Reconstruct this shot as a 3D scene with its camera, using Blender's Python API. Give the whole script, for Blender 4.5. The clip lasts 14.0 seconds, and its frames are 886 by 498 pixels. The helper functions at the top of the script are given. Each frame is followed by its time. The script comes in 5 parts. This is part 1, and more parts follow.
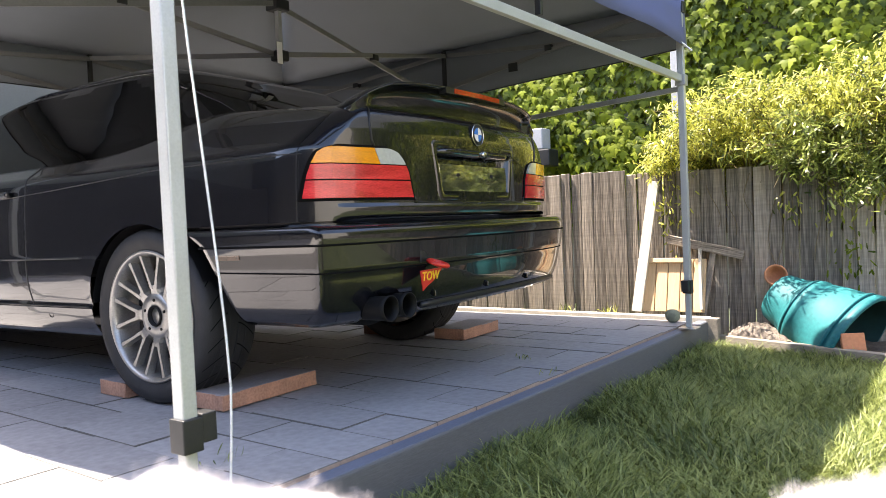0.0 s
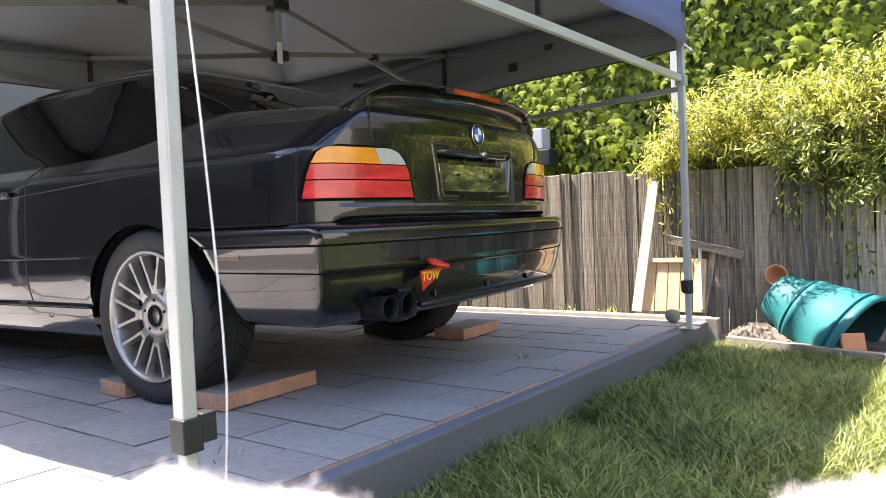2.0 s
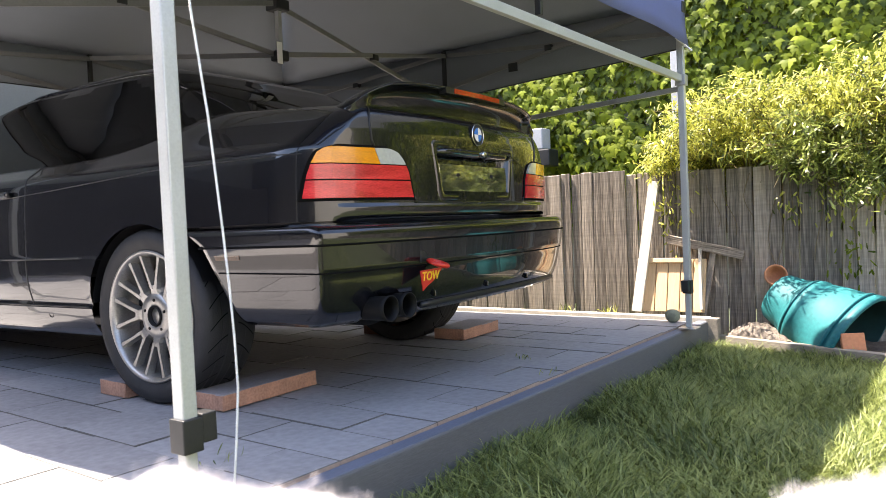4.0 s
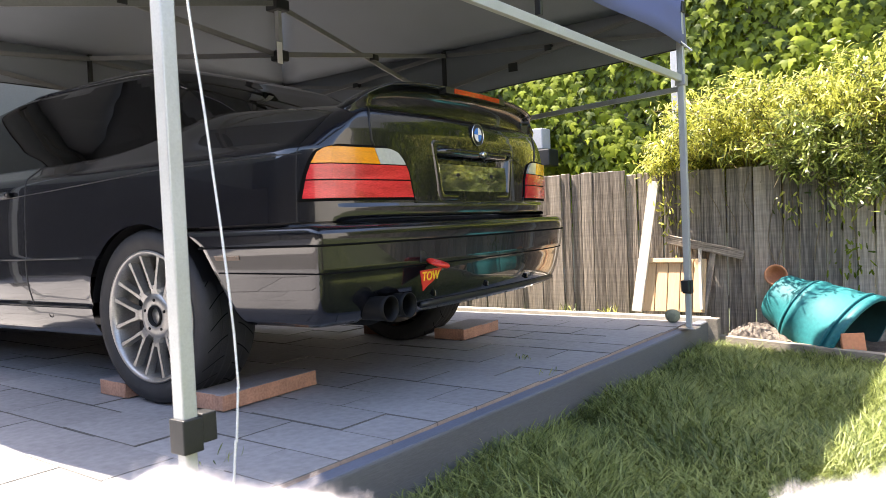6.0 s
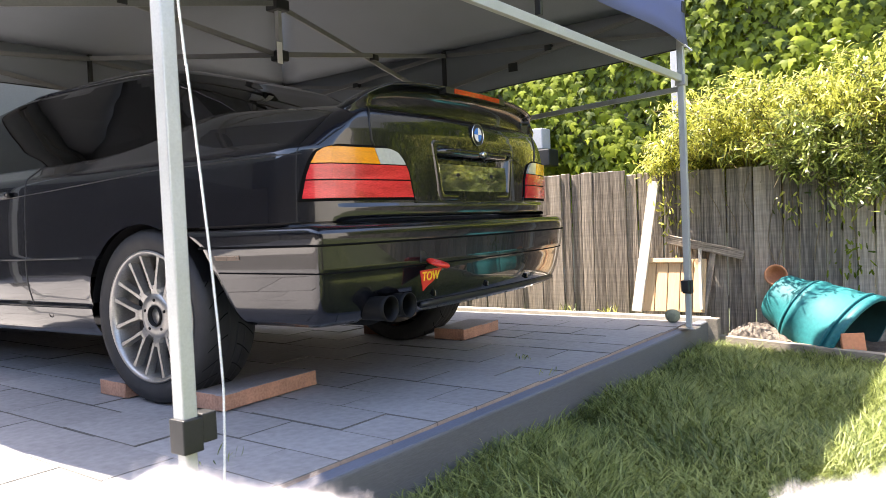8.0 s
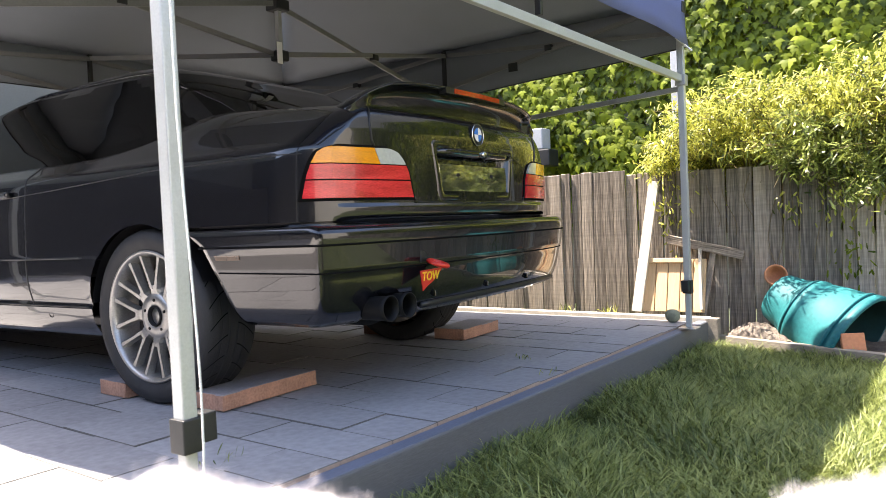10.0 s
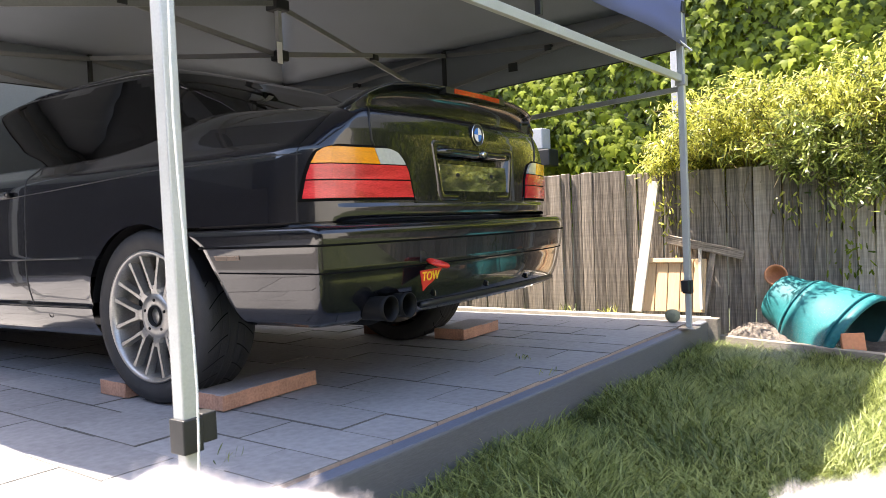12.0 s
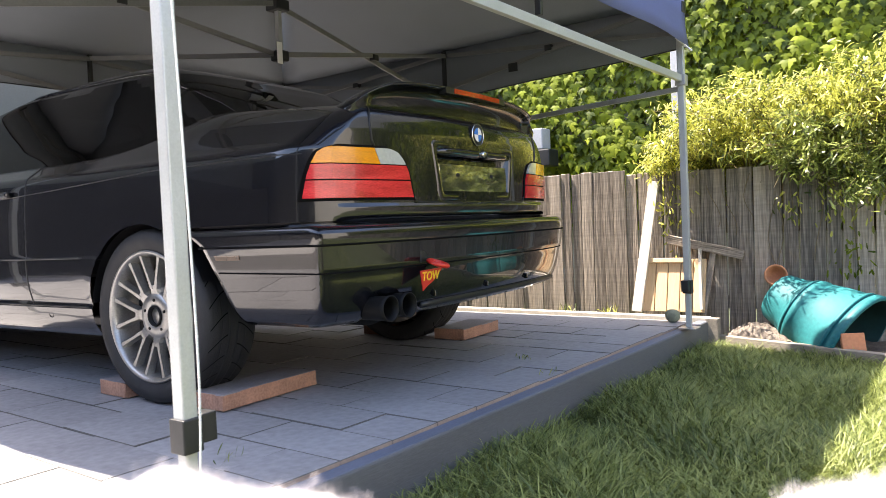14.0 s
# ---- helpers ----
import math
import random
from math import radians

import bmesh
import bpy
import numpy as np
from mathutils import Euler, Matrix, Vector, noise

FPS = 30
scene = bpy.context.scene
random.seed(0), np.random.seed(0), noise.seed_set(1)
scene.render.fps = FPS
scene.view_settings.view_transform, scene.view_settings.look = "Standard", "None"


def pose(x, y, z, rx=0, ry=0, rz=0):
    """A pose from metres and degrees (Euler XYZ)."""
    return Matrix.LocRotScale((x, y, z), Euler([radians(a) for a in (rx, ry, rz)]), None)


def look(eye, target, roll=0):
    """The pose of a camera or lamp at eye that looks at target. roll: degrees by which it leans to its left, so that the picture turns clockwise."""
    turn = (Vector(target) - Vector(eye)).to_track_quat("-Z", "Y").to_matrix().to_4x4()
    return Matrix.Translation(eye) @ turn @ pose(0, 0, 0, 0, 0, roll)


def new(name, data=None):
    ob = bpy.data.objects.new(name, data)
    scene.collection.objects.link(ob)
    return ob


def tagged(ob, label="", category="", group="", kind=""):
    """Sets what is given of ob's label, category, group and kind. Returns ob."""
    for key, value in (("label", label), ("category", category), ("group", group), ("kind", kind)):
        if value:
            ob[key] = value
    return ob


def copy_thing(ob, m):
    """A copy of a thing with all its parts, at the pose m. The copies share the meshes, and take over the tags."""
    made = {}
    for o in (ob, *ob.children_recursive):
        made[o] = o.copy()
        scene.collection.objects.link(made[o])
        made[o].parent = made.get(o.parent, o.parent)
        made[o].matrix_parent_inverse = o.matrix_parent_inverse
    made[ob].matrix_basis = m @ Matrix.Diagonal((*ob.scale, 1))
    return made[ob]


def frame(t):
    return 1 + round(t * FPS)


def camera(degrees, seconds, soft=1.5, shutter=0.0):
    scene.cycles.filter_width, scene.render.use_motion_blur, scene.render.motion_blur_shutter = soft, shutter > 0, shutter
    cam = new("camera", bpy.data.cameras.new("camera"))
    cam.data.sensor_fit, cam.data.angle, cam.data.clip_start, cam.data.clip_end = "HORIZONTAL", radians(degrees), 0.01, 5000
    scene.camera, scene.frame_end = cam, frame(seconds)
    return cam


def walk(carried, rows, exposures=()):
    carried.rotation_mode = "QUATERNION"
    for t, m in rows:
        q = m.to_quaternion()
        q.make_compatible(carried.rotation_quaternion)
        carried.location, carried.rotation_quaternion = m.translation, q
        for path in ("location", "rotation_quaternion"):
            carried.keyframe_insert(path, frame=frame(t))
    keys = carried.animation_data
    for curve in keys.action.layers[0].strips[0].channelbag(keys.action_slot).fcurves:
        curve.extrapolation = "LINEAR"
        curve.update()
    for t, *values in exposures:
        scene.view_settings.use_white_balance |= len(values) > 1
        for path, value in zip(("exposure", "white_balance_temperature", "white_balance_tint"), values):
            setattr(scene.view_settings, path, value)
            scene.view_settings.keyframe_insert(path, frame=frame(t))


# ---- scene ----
# ------------------------------------------------------------------ camera
EYE = (-2.3537, -1.4110, 0.5992)
cam = camera(61.78, 14.0, soft=0.7)
SHOT = look(EYE, (-1.53313617, -0.84062843, 0.56286749), -2.534)
walk(cam, [(0.0, SHOT), (14.0, SHOT)], ((0.0, 2.30), (6.0, 2.31), (7.0, 2.39), (8.2, 2.39), (10.3, 2.31), (14.0, 2.31)))
cam.data.dof.use_dof = True
cam.data.dof.focus_distance = 3.6
cam.data.dof.aperture_fstop = 8.0

# ------------------------------------------------------------------ light
TO_SUN = Vector((-0.105, 0.48, 1.0)).normalized()
SUN_EL = math.asin(TO_SUN.z)
SUN_AZ = math.atan2(TO_SUN.x, TO_SUN.y)
world = bpy.data.worlds.new("sky")
scene.world = world
world.use_nodes = True
wn = world.node_tree
sky = wn.nodes.new("ShaderNodeTexSky")
sky.sky_type = "NISHITA"
sky.sun_disc = False
sky.sun_elevation = SUN_EL
sky.sun_rotation = SUN_AZ
sky.dust_density = 1.5
wn.nodes["Background"].inputs["Strength"].default_value = 0.15
wn.links.new(sky.outputs[0], wn.nodes["Background"].inputs["Color"])
sun_data = bpy.data.lights.new("sun", "SUN")
sun_data.energy = 5.0
sun_data.angle = radians(0.53)
sun_data.color = (1.0, 0.95, 0.86)
sun = new("sun", sun_data)
sun.matrix_world = look((0, 0, 0), -TO_SUN) @ pose(0, 0, 0)
sun.location = TO_SUN * 20
scene.view_settings.use_white_balance = True
scene.view_settings.white_balance_temperature = 7000
scene.view_settings.white_balance_tint = 17


# ------------------------------------------------------------------ materials
def material(name, color, rough=0.5, metal=0.0, var=0.25, scale=8.0, fine=60.0, bump=0.0, second=None,
             spec=0.5, coat=0.0, island=0.0, objvar=0.0, stretch=(1, 1, 1), roughvar=0.1, translucent=0.0, coords="Object", saw=0.0, ramp_ends=(0.30, 0.72)):
    """A procedural surface: colour varied at two scales, roughness varied, fine relief."""
    m = bpy.data.materials.new(name)
    m.use_nodes = True
    nt = m.node_tree
    N, Lk = nt.nodes, nt.links
    b = N["Principled BSDF"]
    tc = N.new("ShaderNodeTexCoord")
    mp = N.new("ShaderNodeMapping")
    mp.inputs["Scale"].default_value = stretch
    Lk.new(tc.outputs[coords], mp.inputs[0])
    n1, n2 = N.new("ShaderNodeTexNoise"), N.new("ShaderNodeTexNoise")
    n1.inputs["Scale"].default_value, n1.inputs["Detail"].default_value = scale, 5
    n2.inputs["Scale"].default_value, n2.inputs["Detail"].default_value = fine, 4
    n1.inputs["Distortion"].default_value = 0.5
    Lk.new(mp.outputs[0], n1.inputs["Vector"])
    Lk.new(mp.outputs[0], n2.inputs["Vector"])
    mix = N.new("ShaderNodeMath")
    mix.operation = "ADD"
    Lk.new(n1.outputs[0], mix.inputs[0])
    Lk.new(n2.outputs[0], mix.inputs[1])
    last = mix.outputs[0]
    if island or objvar:
        src = N.new("ShaderNodeNewGeometry").outputs["Random Per Island"] if island else N.new("ShaderNodeObjectInfo").outputs["Random"]
        ma = N.new("ShaderNodeMath")
        ma.operation = "MULTIPLY_ADD"
        ma.inputs[1].default_value = (island or objvar) * 2
        Lk.new(src, ma.inputs[0])
        Lk.new(last, ma.inputs[2])
        sub = N.new("ShaderNodeMath")
        sub.operation = "SUBTRACT"
        sub.inputs[1].default_value = (island or objvar)
        Lk.new(ma.outputs[0], sub.inputs[0])
        last = sub.outputs[0]
    ramp = N.new("ShaderNodeValToRGB")
    c = Vector(color)
    lo = c * (1 - var)
    hi = Vector(second) if second else c * (1 + var)
    e = ramp.color_ramp.elements
    e[0].position, e[0].color = ramp_ends[0], (*lo, 1)
    e[1].position, e[1].color = ramp_ends[1], (*[min(v, 0.95) for v in hi], 1)
    half = N.new("ShaderNodeMath")
    half.operation = "MULTIPLY"
    half.inputs[1].default_value = 0.5
    Lk.new(last, half.inputs[0])
    Lk.new(half.outputs[0], ramp.inputs[0])
    tone = ramp.outputs[0]
    if saw:
        # rough-sawn bands across the grain
        mp2 = N.new("ShaderNodeMapping")
        mp2.inputs["Scale"].default_value = (1, 1.6, 14)
        mp2.inputs["Rotation"].default_value = (0.12, 0.0, 0.0)
        Lk.new(tc.outputs[coords], mp2.inputs[0])
        n3 = N.new("ShaderNodeTexNoise")
        n3.inputs["Scale"].default_value, n3.inputs["Detail"].default_value = 5, 3
        Lk.new(mp2.outputs[0], n3.inputs["Vector"])
        mr = N.new("ShaderNodeMapRange")
        mr.inputs["From Min"].default_value, mr.inputs["From Max"].default_value = 0.35, 0.65
        mr.inputs["To Min"].default_value, mr.inputs["To Max"].default_value = 1 - saw, 1 + saw * 0.6
        Lk.new(n3.outputs[0], mr.inputs["Value"])
        mu = N.new("ShaderNodeVectorMath")
        mu.operation = "SCALE"
        Lk.new(tone, mu.inputs[0])
        Lk.new(mr.outputs[0], mu.inputs["Scale"])
        tone = mu.outputs[0]
    Lk.new(tone, b.inputs["Base Color"])
    b.inputs["Metallic"].default_value = metal
    b.inputs["Specular IOR Level"].default_value = spec
    b.inputs["Coat Weight"].default_value = coat
    b.inputs["Coat Roughness"].default_value = 0.02
    rr = N.new("ShaderNodeMapRange")
    rr.inputs["From Min"].default_value, rr.inputs["From Max"].default_value = 0.3, 0.7
    rr.inputs["To Min"].default_value, rr.inputs["To Max"].default_value = max(0.0, rough - roughvar), min(1.0, rough + roughvar)
    Lk.new(n1.outputs[0], rr.inputs["Value"])
    Lk.new(rr.outputs[0], b.inputs["Roughness"])
    if bump:
        bp = N.new("ShaderNodeBump")
        bp.inputs["Strength"].default_value = bump
        bp.inputs["Distance"].default_value = 0.004
        Lk.new(n2.outputs[0], bp.inputs["Height"])
        Lk.new(bp.outputs[0], b.inputs["Normal"])
    if translucent:
        tr = N.new("ShaderNodeBsdfTranslucent")
        Lk.new(ramp.outputs[0], tr.inputs[0])
        ms = N.new("ShaderNodeMixShader")
        ms.inputs[0].default_value = translucent
        Lk.new(b.outputs[0], ms.inputs[1])
        Lk.new(tr.outputs[0], ms.inputs[2])
        Lk.new(ms.outputs[0], N["Material Output"].inputs[0])
    return m


def glass_material(name, tint, ior=1.5):
    """A thin pane: tinted see-through with a Fresnel gloss."""
    m = bpy.data.materials.new(name)
    m.use_nodes = True
    N, Lk = m.node_tree.nodes, m.node_tree.links
    N.remove(N["Principled BSDF"])
    t, g, f, mx = (N.new("ShaderNodeBsdfTransparent"), N.new("ShaderNodeBsdfGlossy"), N.new("ShaderNodeFresnel"), N.new("ShaderNodeMixShader"))
    t.inputs[0].default_value = (*tint, 1)
    g.inputs["Roughness"].default_value = 0.01
    f.inputs[0].default_value = ior
    Lk.new(f.outputs[0], mx.inputs[0])
    Lk.new(t.outputs[0], mx.inputs[1])
    Lk.new(g.outputs[0], mx.inputs[2])
    Lk.new(mx.outputs[0], N["Material Output"].inputs[0])
    return m


PAINT = material("car_paint", (0.0055, 0.0055, 0.0075), 0.22, 0.0, 0.15, 3, 300, coat=1.0, roughvar=0.05, spec=0.3)
TRIMBLACK = material("black_trim", (0.008, 0.008, 0.009), 0.4, 0, 0.2, 10, 200, roughvar=0.1)
JOINTBLACK = material("matt_black_rubber_line", (0.004, 0.004, 0.004), 0.9, 0, 0.2, 10, 100, spec=0.1)
RUBBER = material("tyre_rubber", (0.014, 0.014, 0.015), 0.66, 0, 0.3, 12, 200, bump=0.15)
ALLOY = material("wheel_alloy", (0.36, 0.352, 0.335), 0.36, 0.85, 0.22, 10, 150, roughvar=0.08)
STEEL = material("bright_steel", (0.6, 0.6, 0.6), 0.2, 1.0, 0.1, 10, 100)
DARKSTEEL = material("sooty_exhaust_steel", (0.006, 0.006, 0.006), 0.6, 0.0, 0.4, 12, 80, spec=0.2)
WINDOWGLASS = glass_material("tinted_glass", (0.022, 0.026, 0.032))
INTERIOR = material("dark_cabin_lining", (0.02, 0.02, 0.022), 0.8, 0, 0.3, 10, 100)
RED_LENS = material("red_lens", (0.44, 0.006, 0.010), 0.10, 0, 0.30, 3, 60, coat=0.5, spec=0.5, second=(0.88, 0.045, 0.05), roughvar=0.05, bump=0.1, stretch=(1.5, 1.5, 12))
BRAKE_LENS = material("brake_light_lens", (0.40, 0.018, 0.008), 0.15, 0, 0.3, 6, 60, coat=0.4, second=(0.62, 0.045, 0.018), roughvar=0.05)
AMBER_LENS = material("amber_lens", (0.70, 0.20, 0.002), 0.10, 0, 0.22, 3, 60, coat=0.5, spec=0.5, second=(0.93, 0.36, 0.004), roughvar=0.05, bump=0.1, stretch=(1.5, 1.5, 12))
CLEAR_LENS = material("clear_lens", (0.5, 0.5, 0.46), 0.15, 0.1, 0.15, 8, 90, coat=0.6, roughvar=0.05)
PLATE = material("bare_plate_metal", (0.40, 0.40, 0.40), 0.05, 0.95, 0.06, 6, 120, roughvar=0.03)
BLUE = material("badge_blue", (0.02, 0.16, 0.55), 0.2, 0, 0.1)
WHITE = material("badge_white", (0.75, 0.75, 0.75), 0.2, 0, 0.05)
TOWRED = material("tow_red", (0.55, 0.025, 0.015), 0.4, 0, 0.12, 10, 80)
TOWYELLOW = material("tow_yellow", (0.85, 0.55, 0.03), 0.45, 0, 0.05)
PAVER = material("grey_paver", (0.298, 0.296, 0.300), 0.75, 0, 0.26, 5, 38, bump=0.14, objvar=0.12)
PAVEREDGE = material("terracotta_paver_edge", (0.28, 0.215, 0.17), 0.9, 0, 0.25, 10, 90, bump=0.3)
JOINT = material("paver_joint_sand", (0.12, 0.114, 0.105), 0.95, 0, 0.3, 10, 120, bump=0.4)
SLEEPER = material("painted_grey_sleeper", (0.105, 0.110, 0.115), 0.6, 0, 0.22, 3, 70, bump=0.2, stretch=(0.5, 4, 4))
COPING = material("painted_blue_capping", (0.12, 0.140, 0.185), 0.55, 0, 0.22, 5, 80, bump=0.2, stretch=(0.6, 4, 4))
BRICK = material("salmon_brick", (0.40, 0.215, 0.14), 0.9, 0, 0.4, 14, 110, bump=0.4)
BRICKTOP = material("greyed_brick_top", (0.25, 0.225, 0.22), 0.9, 0, 0.25, 9, 110, bump=0.3)
SOIL = material("dry_soil", (0.11, 0.08, 0.055), 0.95, 0, 0.4, 8, 60, bump=0.8)
TURF = material("lawn_soil", (0.046, 0.060, 0.026), 0.95, 0, 0.35, 5, 60, bump=0.8)
GRASS = material("grass_blades", (0.135, 0.225, 0.035), 0.45, 0, 0.6, 3, 20, island=0.42, second=(0.33, 0.37, 0.11), translucent=0.3)
PALING = material("weathered_paling", (0.275, 0.235, 0.19), 0.9, 0, 0.62, 2.4, 14, bump=1.0, objvar=0.20, stretch=(9, 9, 0.45), saw=0.12, ramp_ends=(0.36, 0.64))
RAILWOOD = material("fence_rail_wood", (0.16, 0.14, 0.12), 0.9, 0, 0.35, 3, 34, bump=0.6, stretch=(9, 0.7, 9))
NEWPINE = material("fresh_pine_boards", (0.62, 0.44, 0.25), 0.7, 0, 0.2, 3, 30, bump=0.25, stretch=(9, 9, 0.7), objvar=0.08)
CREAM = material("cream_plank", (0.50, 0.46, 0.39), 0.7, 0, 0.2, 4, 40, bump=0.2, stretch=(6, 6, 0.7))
LEG = material("powder_coated_steel", (0.47, 0.49, 0.48), 0.35, 0.35, 0.12, 6, 220, bump=0.12, roughvar=0.08)
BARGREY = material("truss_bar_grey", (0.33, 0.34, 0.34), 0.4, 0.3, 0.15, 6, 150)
BLACKPLASTIC = material("black_plastic", (0.016, 0.017, 0.018), 0.45, 0, 0.2, 10, 120)
FABRIC = material("canopy_cloth", (0.185, 0.202, 0.226), 0.85, 0, 0.14, 2.5, 300, bump=0.1, translucent=0.03)
# bar steel again, darkened: the shade under the roof is in its colour
SHADEDBAR = material("shaded_truss_steel", (0.19, 0.19, 0.19), 0.45, 0.3, 0.15, 6, 150)
GREYBOX = material("greyish_white", (0.42, 0.43, 0.44), 0.7, 0, 0.15, 5, 60)
BLUECLOTH = material("blue_valance_cloth", (0.16, 0.19, 0.36), 0.85, 0, 0.12, 3, 300, translucent=0.35)
ROPE = material("white_cord", (0.78, 0.78, 0.76), 0.8, 0, 0.15, 30, 300, bump=0.3)
TEAL = material("teal_plastic", (0.009, 0.115, 0.125), 0.58, 0, 0.16, 3, 60, bump=0.05, spec=0.3, second=(0.016, 0.175, 0.185))
# the bin's teal darkened, so its colour carries the shade in the hollow
SHADETEAL = material("shaded_bin_inside", (0.01, 0.05, 0.05), 0.6, 0, 0.3, 4, 40)
TERRACOTTA = material("terracotta", (0.50, 0.21, 0.10), 0.85, 0, 0.2, 8, 70, bump=0.2)
BARK = material("grey_bark_wood", (0.19, 0.16, 0.13), 0.9, 0, 0.75, 7, 70, bump=1.0, stretch=(2, 12, 12))
IVY = material("ivy_leaf", (0.112, 0.182, 0.008), 0.55, 0, 0.6, 2, 14, island=0.36, spec=0.3, second=(0.265, 0.325, 0.015), translucent=0.35)
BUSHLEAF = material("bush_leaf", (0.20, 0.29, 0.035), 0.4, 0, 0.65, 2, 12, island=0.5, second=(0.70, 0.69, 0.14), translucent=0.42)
# the shade deep in the bush is put into this darker leaf colour
SHADELEAF = material("shade_tinted_bush_leaf", (0.12, 0.18, 0.028), 0.35, 0, 0.65, 2, 12, island=0.5, second=(0.34, 0.40, 0.09), translucent=0.35)
STEM = material("stems", (0.17, 0.13, 0.07), 0.85, 0, 0.3, 10, 60)
MIDWALL = material("beige_render", (0.17, 0.165, 0.14), 0.85, 0, 0.12, 2, 60)
HOUSE = material("render_wall", (0.34, 0.33, 0.30), 0.85, 0, 0.12, 2, 60, bump=0.2)
PALEWALL = material("pale_house_wall", (0.62, 0.60, 0.55), 0.8, 0, 0.08, 2, 60)
PALESLAB = material("pale_concrete", (0.60, 0.58, 0.55), 0.85, 0, 0.15, 2, 60, bump=0.2)
AMBER_DULL = material("dull_amber_reflection", (0.06, 0.028, 0.012), 0.25, 0, 0.3, 30, coat=0.9)
EDGEWOOD = material("weathered_edging", (0.24, 0.21, 0.17), 0.9, 0, 0.4, 4, 40, bump=0.5, stretch=(0.7, 9, 9))
DARKFENCE = material("dark_stained_boards", (0.035, 0.033, 0.03), 0.8, 0, 0.3, 3, 40, bump=0.3)
STONE = material("round_stone", (0.22, 0.24, 0.17), 0.9, 0, 0.3, 12, 90, bump=0.5)
FLEECE = material("white_fleece", (0.50, 0.475, 0.47), 0.95, 0, 0.08, 20, 200)


# ------------------------------------------------------------------ mesh helpers
def mesh_object(name, verts, faces, mat, parent=None, smooth=False, label=""):
    me = bpy.data.meshes.new(name)
    me.from_pydata([tuple(v) for v in verts], [], faces)
    for mm in (mat if isinstance(mat, (list, tuple)) else [mat]):
        me.materials.append(mm)
    if smooth:
        me.polygons.foreach_set("use_smooth", [True] * len(me.polygons))
    ob = new(name, me)
    ob.parent = parent
    if label:
        ob["label"] = label
    return ob


def part(name, bm, mat, parent=None, label="", smooth=False):
    me = bpy.data.meshes.new(name)
    bm.normal_update()
    bm.to_mesh(me)
    bm.free()
    for mm in (mat if isinstance(mat, (list, tuple)) else [mat]):
        me.materials.append(mm)
    if smooth:
        me.polygons.foreach_set("use_smooth", [True] * len(me.polygons))
    ob = new(name, me)
    ob.parent = parent
    if label:
        ob["label"] = label
    return ob


def thing(name, label, category, group="", kind="", at=None):
    e = new(name)
    e.empty_display_size = 0.1
    if at is not None:
        e.matrix_world = at
    return tagged(e, label, category, group, kind)


def box_bm(x0, x1, y0, y1, z0, z1, bevel=0.0, bm=None, m=None):
    bm = bm or bmesh.new()
    r = bmesh.ops.create_cube(bm, size=1)
    vs = r["verts"]
    for v in vs:
        v.co = Vector((x0 + (v.co.x + .5) * (x1 - x0), y0 + (v.co.y + .5) * (y1 - y0), z0 + (v.co.z + .5) * (z1 - z0)))
    if bevel:
        es = list({e for v in vs for e in v.link_edges})
        r = bmesh.ops.bevel(bm, geom=es, offset=bevel, segments=2, affect="EDGES", profile=0.5)
        vs = list({v for f in r["faces"] for v in f.verts} | {v for v in vs if v.is_valid})
    if m is not None:
        bmesh.ops.transform(bm, matrix=m, verts=[v for v in vs if v.is_valid])
    return bm


def bar_bm(a, b, w, h=None, bevel=0.0, bm=None):
    """A straight square bar from a to b."""
    a, b = Vector(a), Vector(b)
    h = h or w
    d = b - a
    q = d.to_track_quat("Z", "Y").to_matrix().to_4x4()
    return box_bm(-w / 2, w / 2, -h / 2, h / 2, 0, d.length, bevel, bm, Matrix.Translation(a) @ q)


def tube(points, radius, sides=8, cap=True):
    """Verts and faces of a tube along points; radius a number or one per point."""
    pts = [Vector(p) for p in points]
    rad = radius if isinstance(radius, (list, tuple)) else [radius] * len(pts)
    V, F = [], []
    up = Vector((0, 0, 1))
    for i, p in enumerate(pts):
        d = (pts[min(i + 1, len(pts) - 1)] - pts[max(i - 1, 0)]).normalized()
        a = d.cross(up)
        if a.length < 0.05:
            a = d.cross(Vector((1, 0, 0)))
        a.normalize()
        b = d.cross(a)
        for k in range(sides):
            t = 2 * math.pi * k / sides
            V.append(p + float(rad[i]) * (math.cos(t) * a + math.sin(t) * b))
    for i in range(len(pts) - 1):
        for k in range(sides):
            k2 = (k + 1) % sides
            F.append((i * sides + k, i * sides + k2, (i + 1) * sides + k2, (i + 1) * sides + k))
    if cap:
        F.append(tuple(range(sides - 1, -1, -1)))
        F.append(tuple(range((len(pts) - 1) * sides, len(pts) * sides)))
    return V, F


def tube_object(name, points, radius, mat, parent=None, sides=8, label=""):
    V, F = tube(points, radius, sides)
    return mesh_object(name, V, F, mat, parent, True, label)


def lathe(profile, n=48, axis="x"):
    """Revolve (along, radius) pairs around an axis."""
    V, F = [], []
    for a, r in profile:
        for k in range(n):
            t = 2 * math.pi * k / n
            c, s = r * math.cos(t), r * math.sin(t)
            V.append({"x": (a, c, s), "y": (c, a, s), "z": (c, s, a)}[axis])
    for i in range(len(profile) - 1):
        for k in range(n):
            k2 = (k + 1) % n
            F.append((i * n + k, i * n + k2, (i + 1) * n + k2, (i + 1) * n + k))
    return V, F


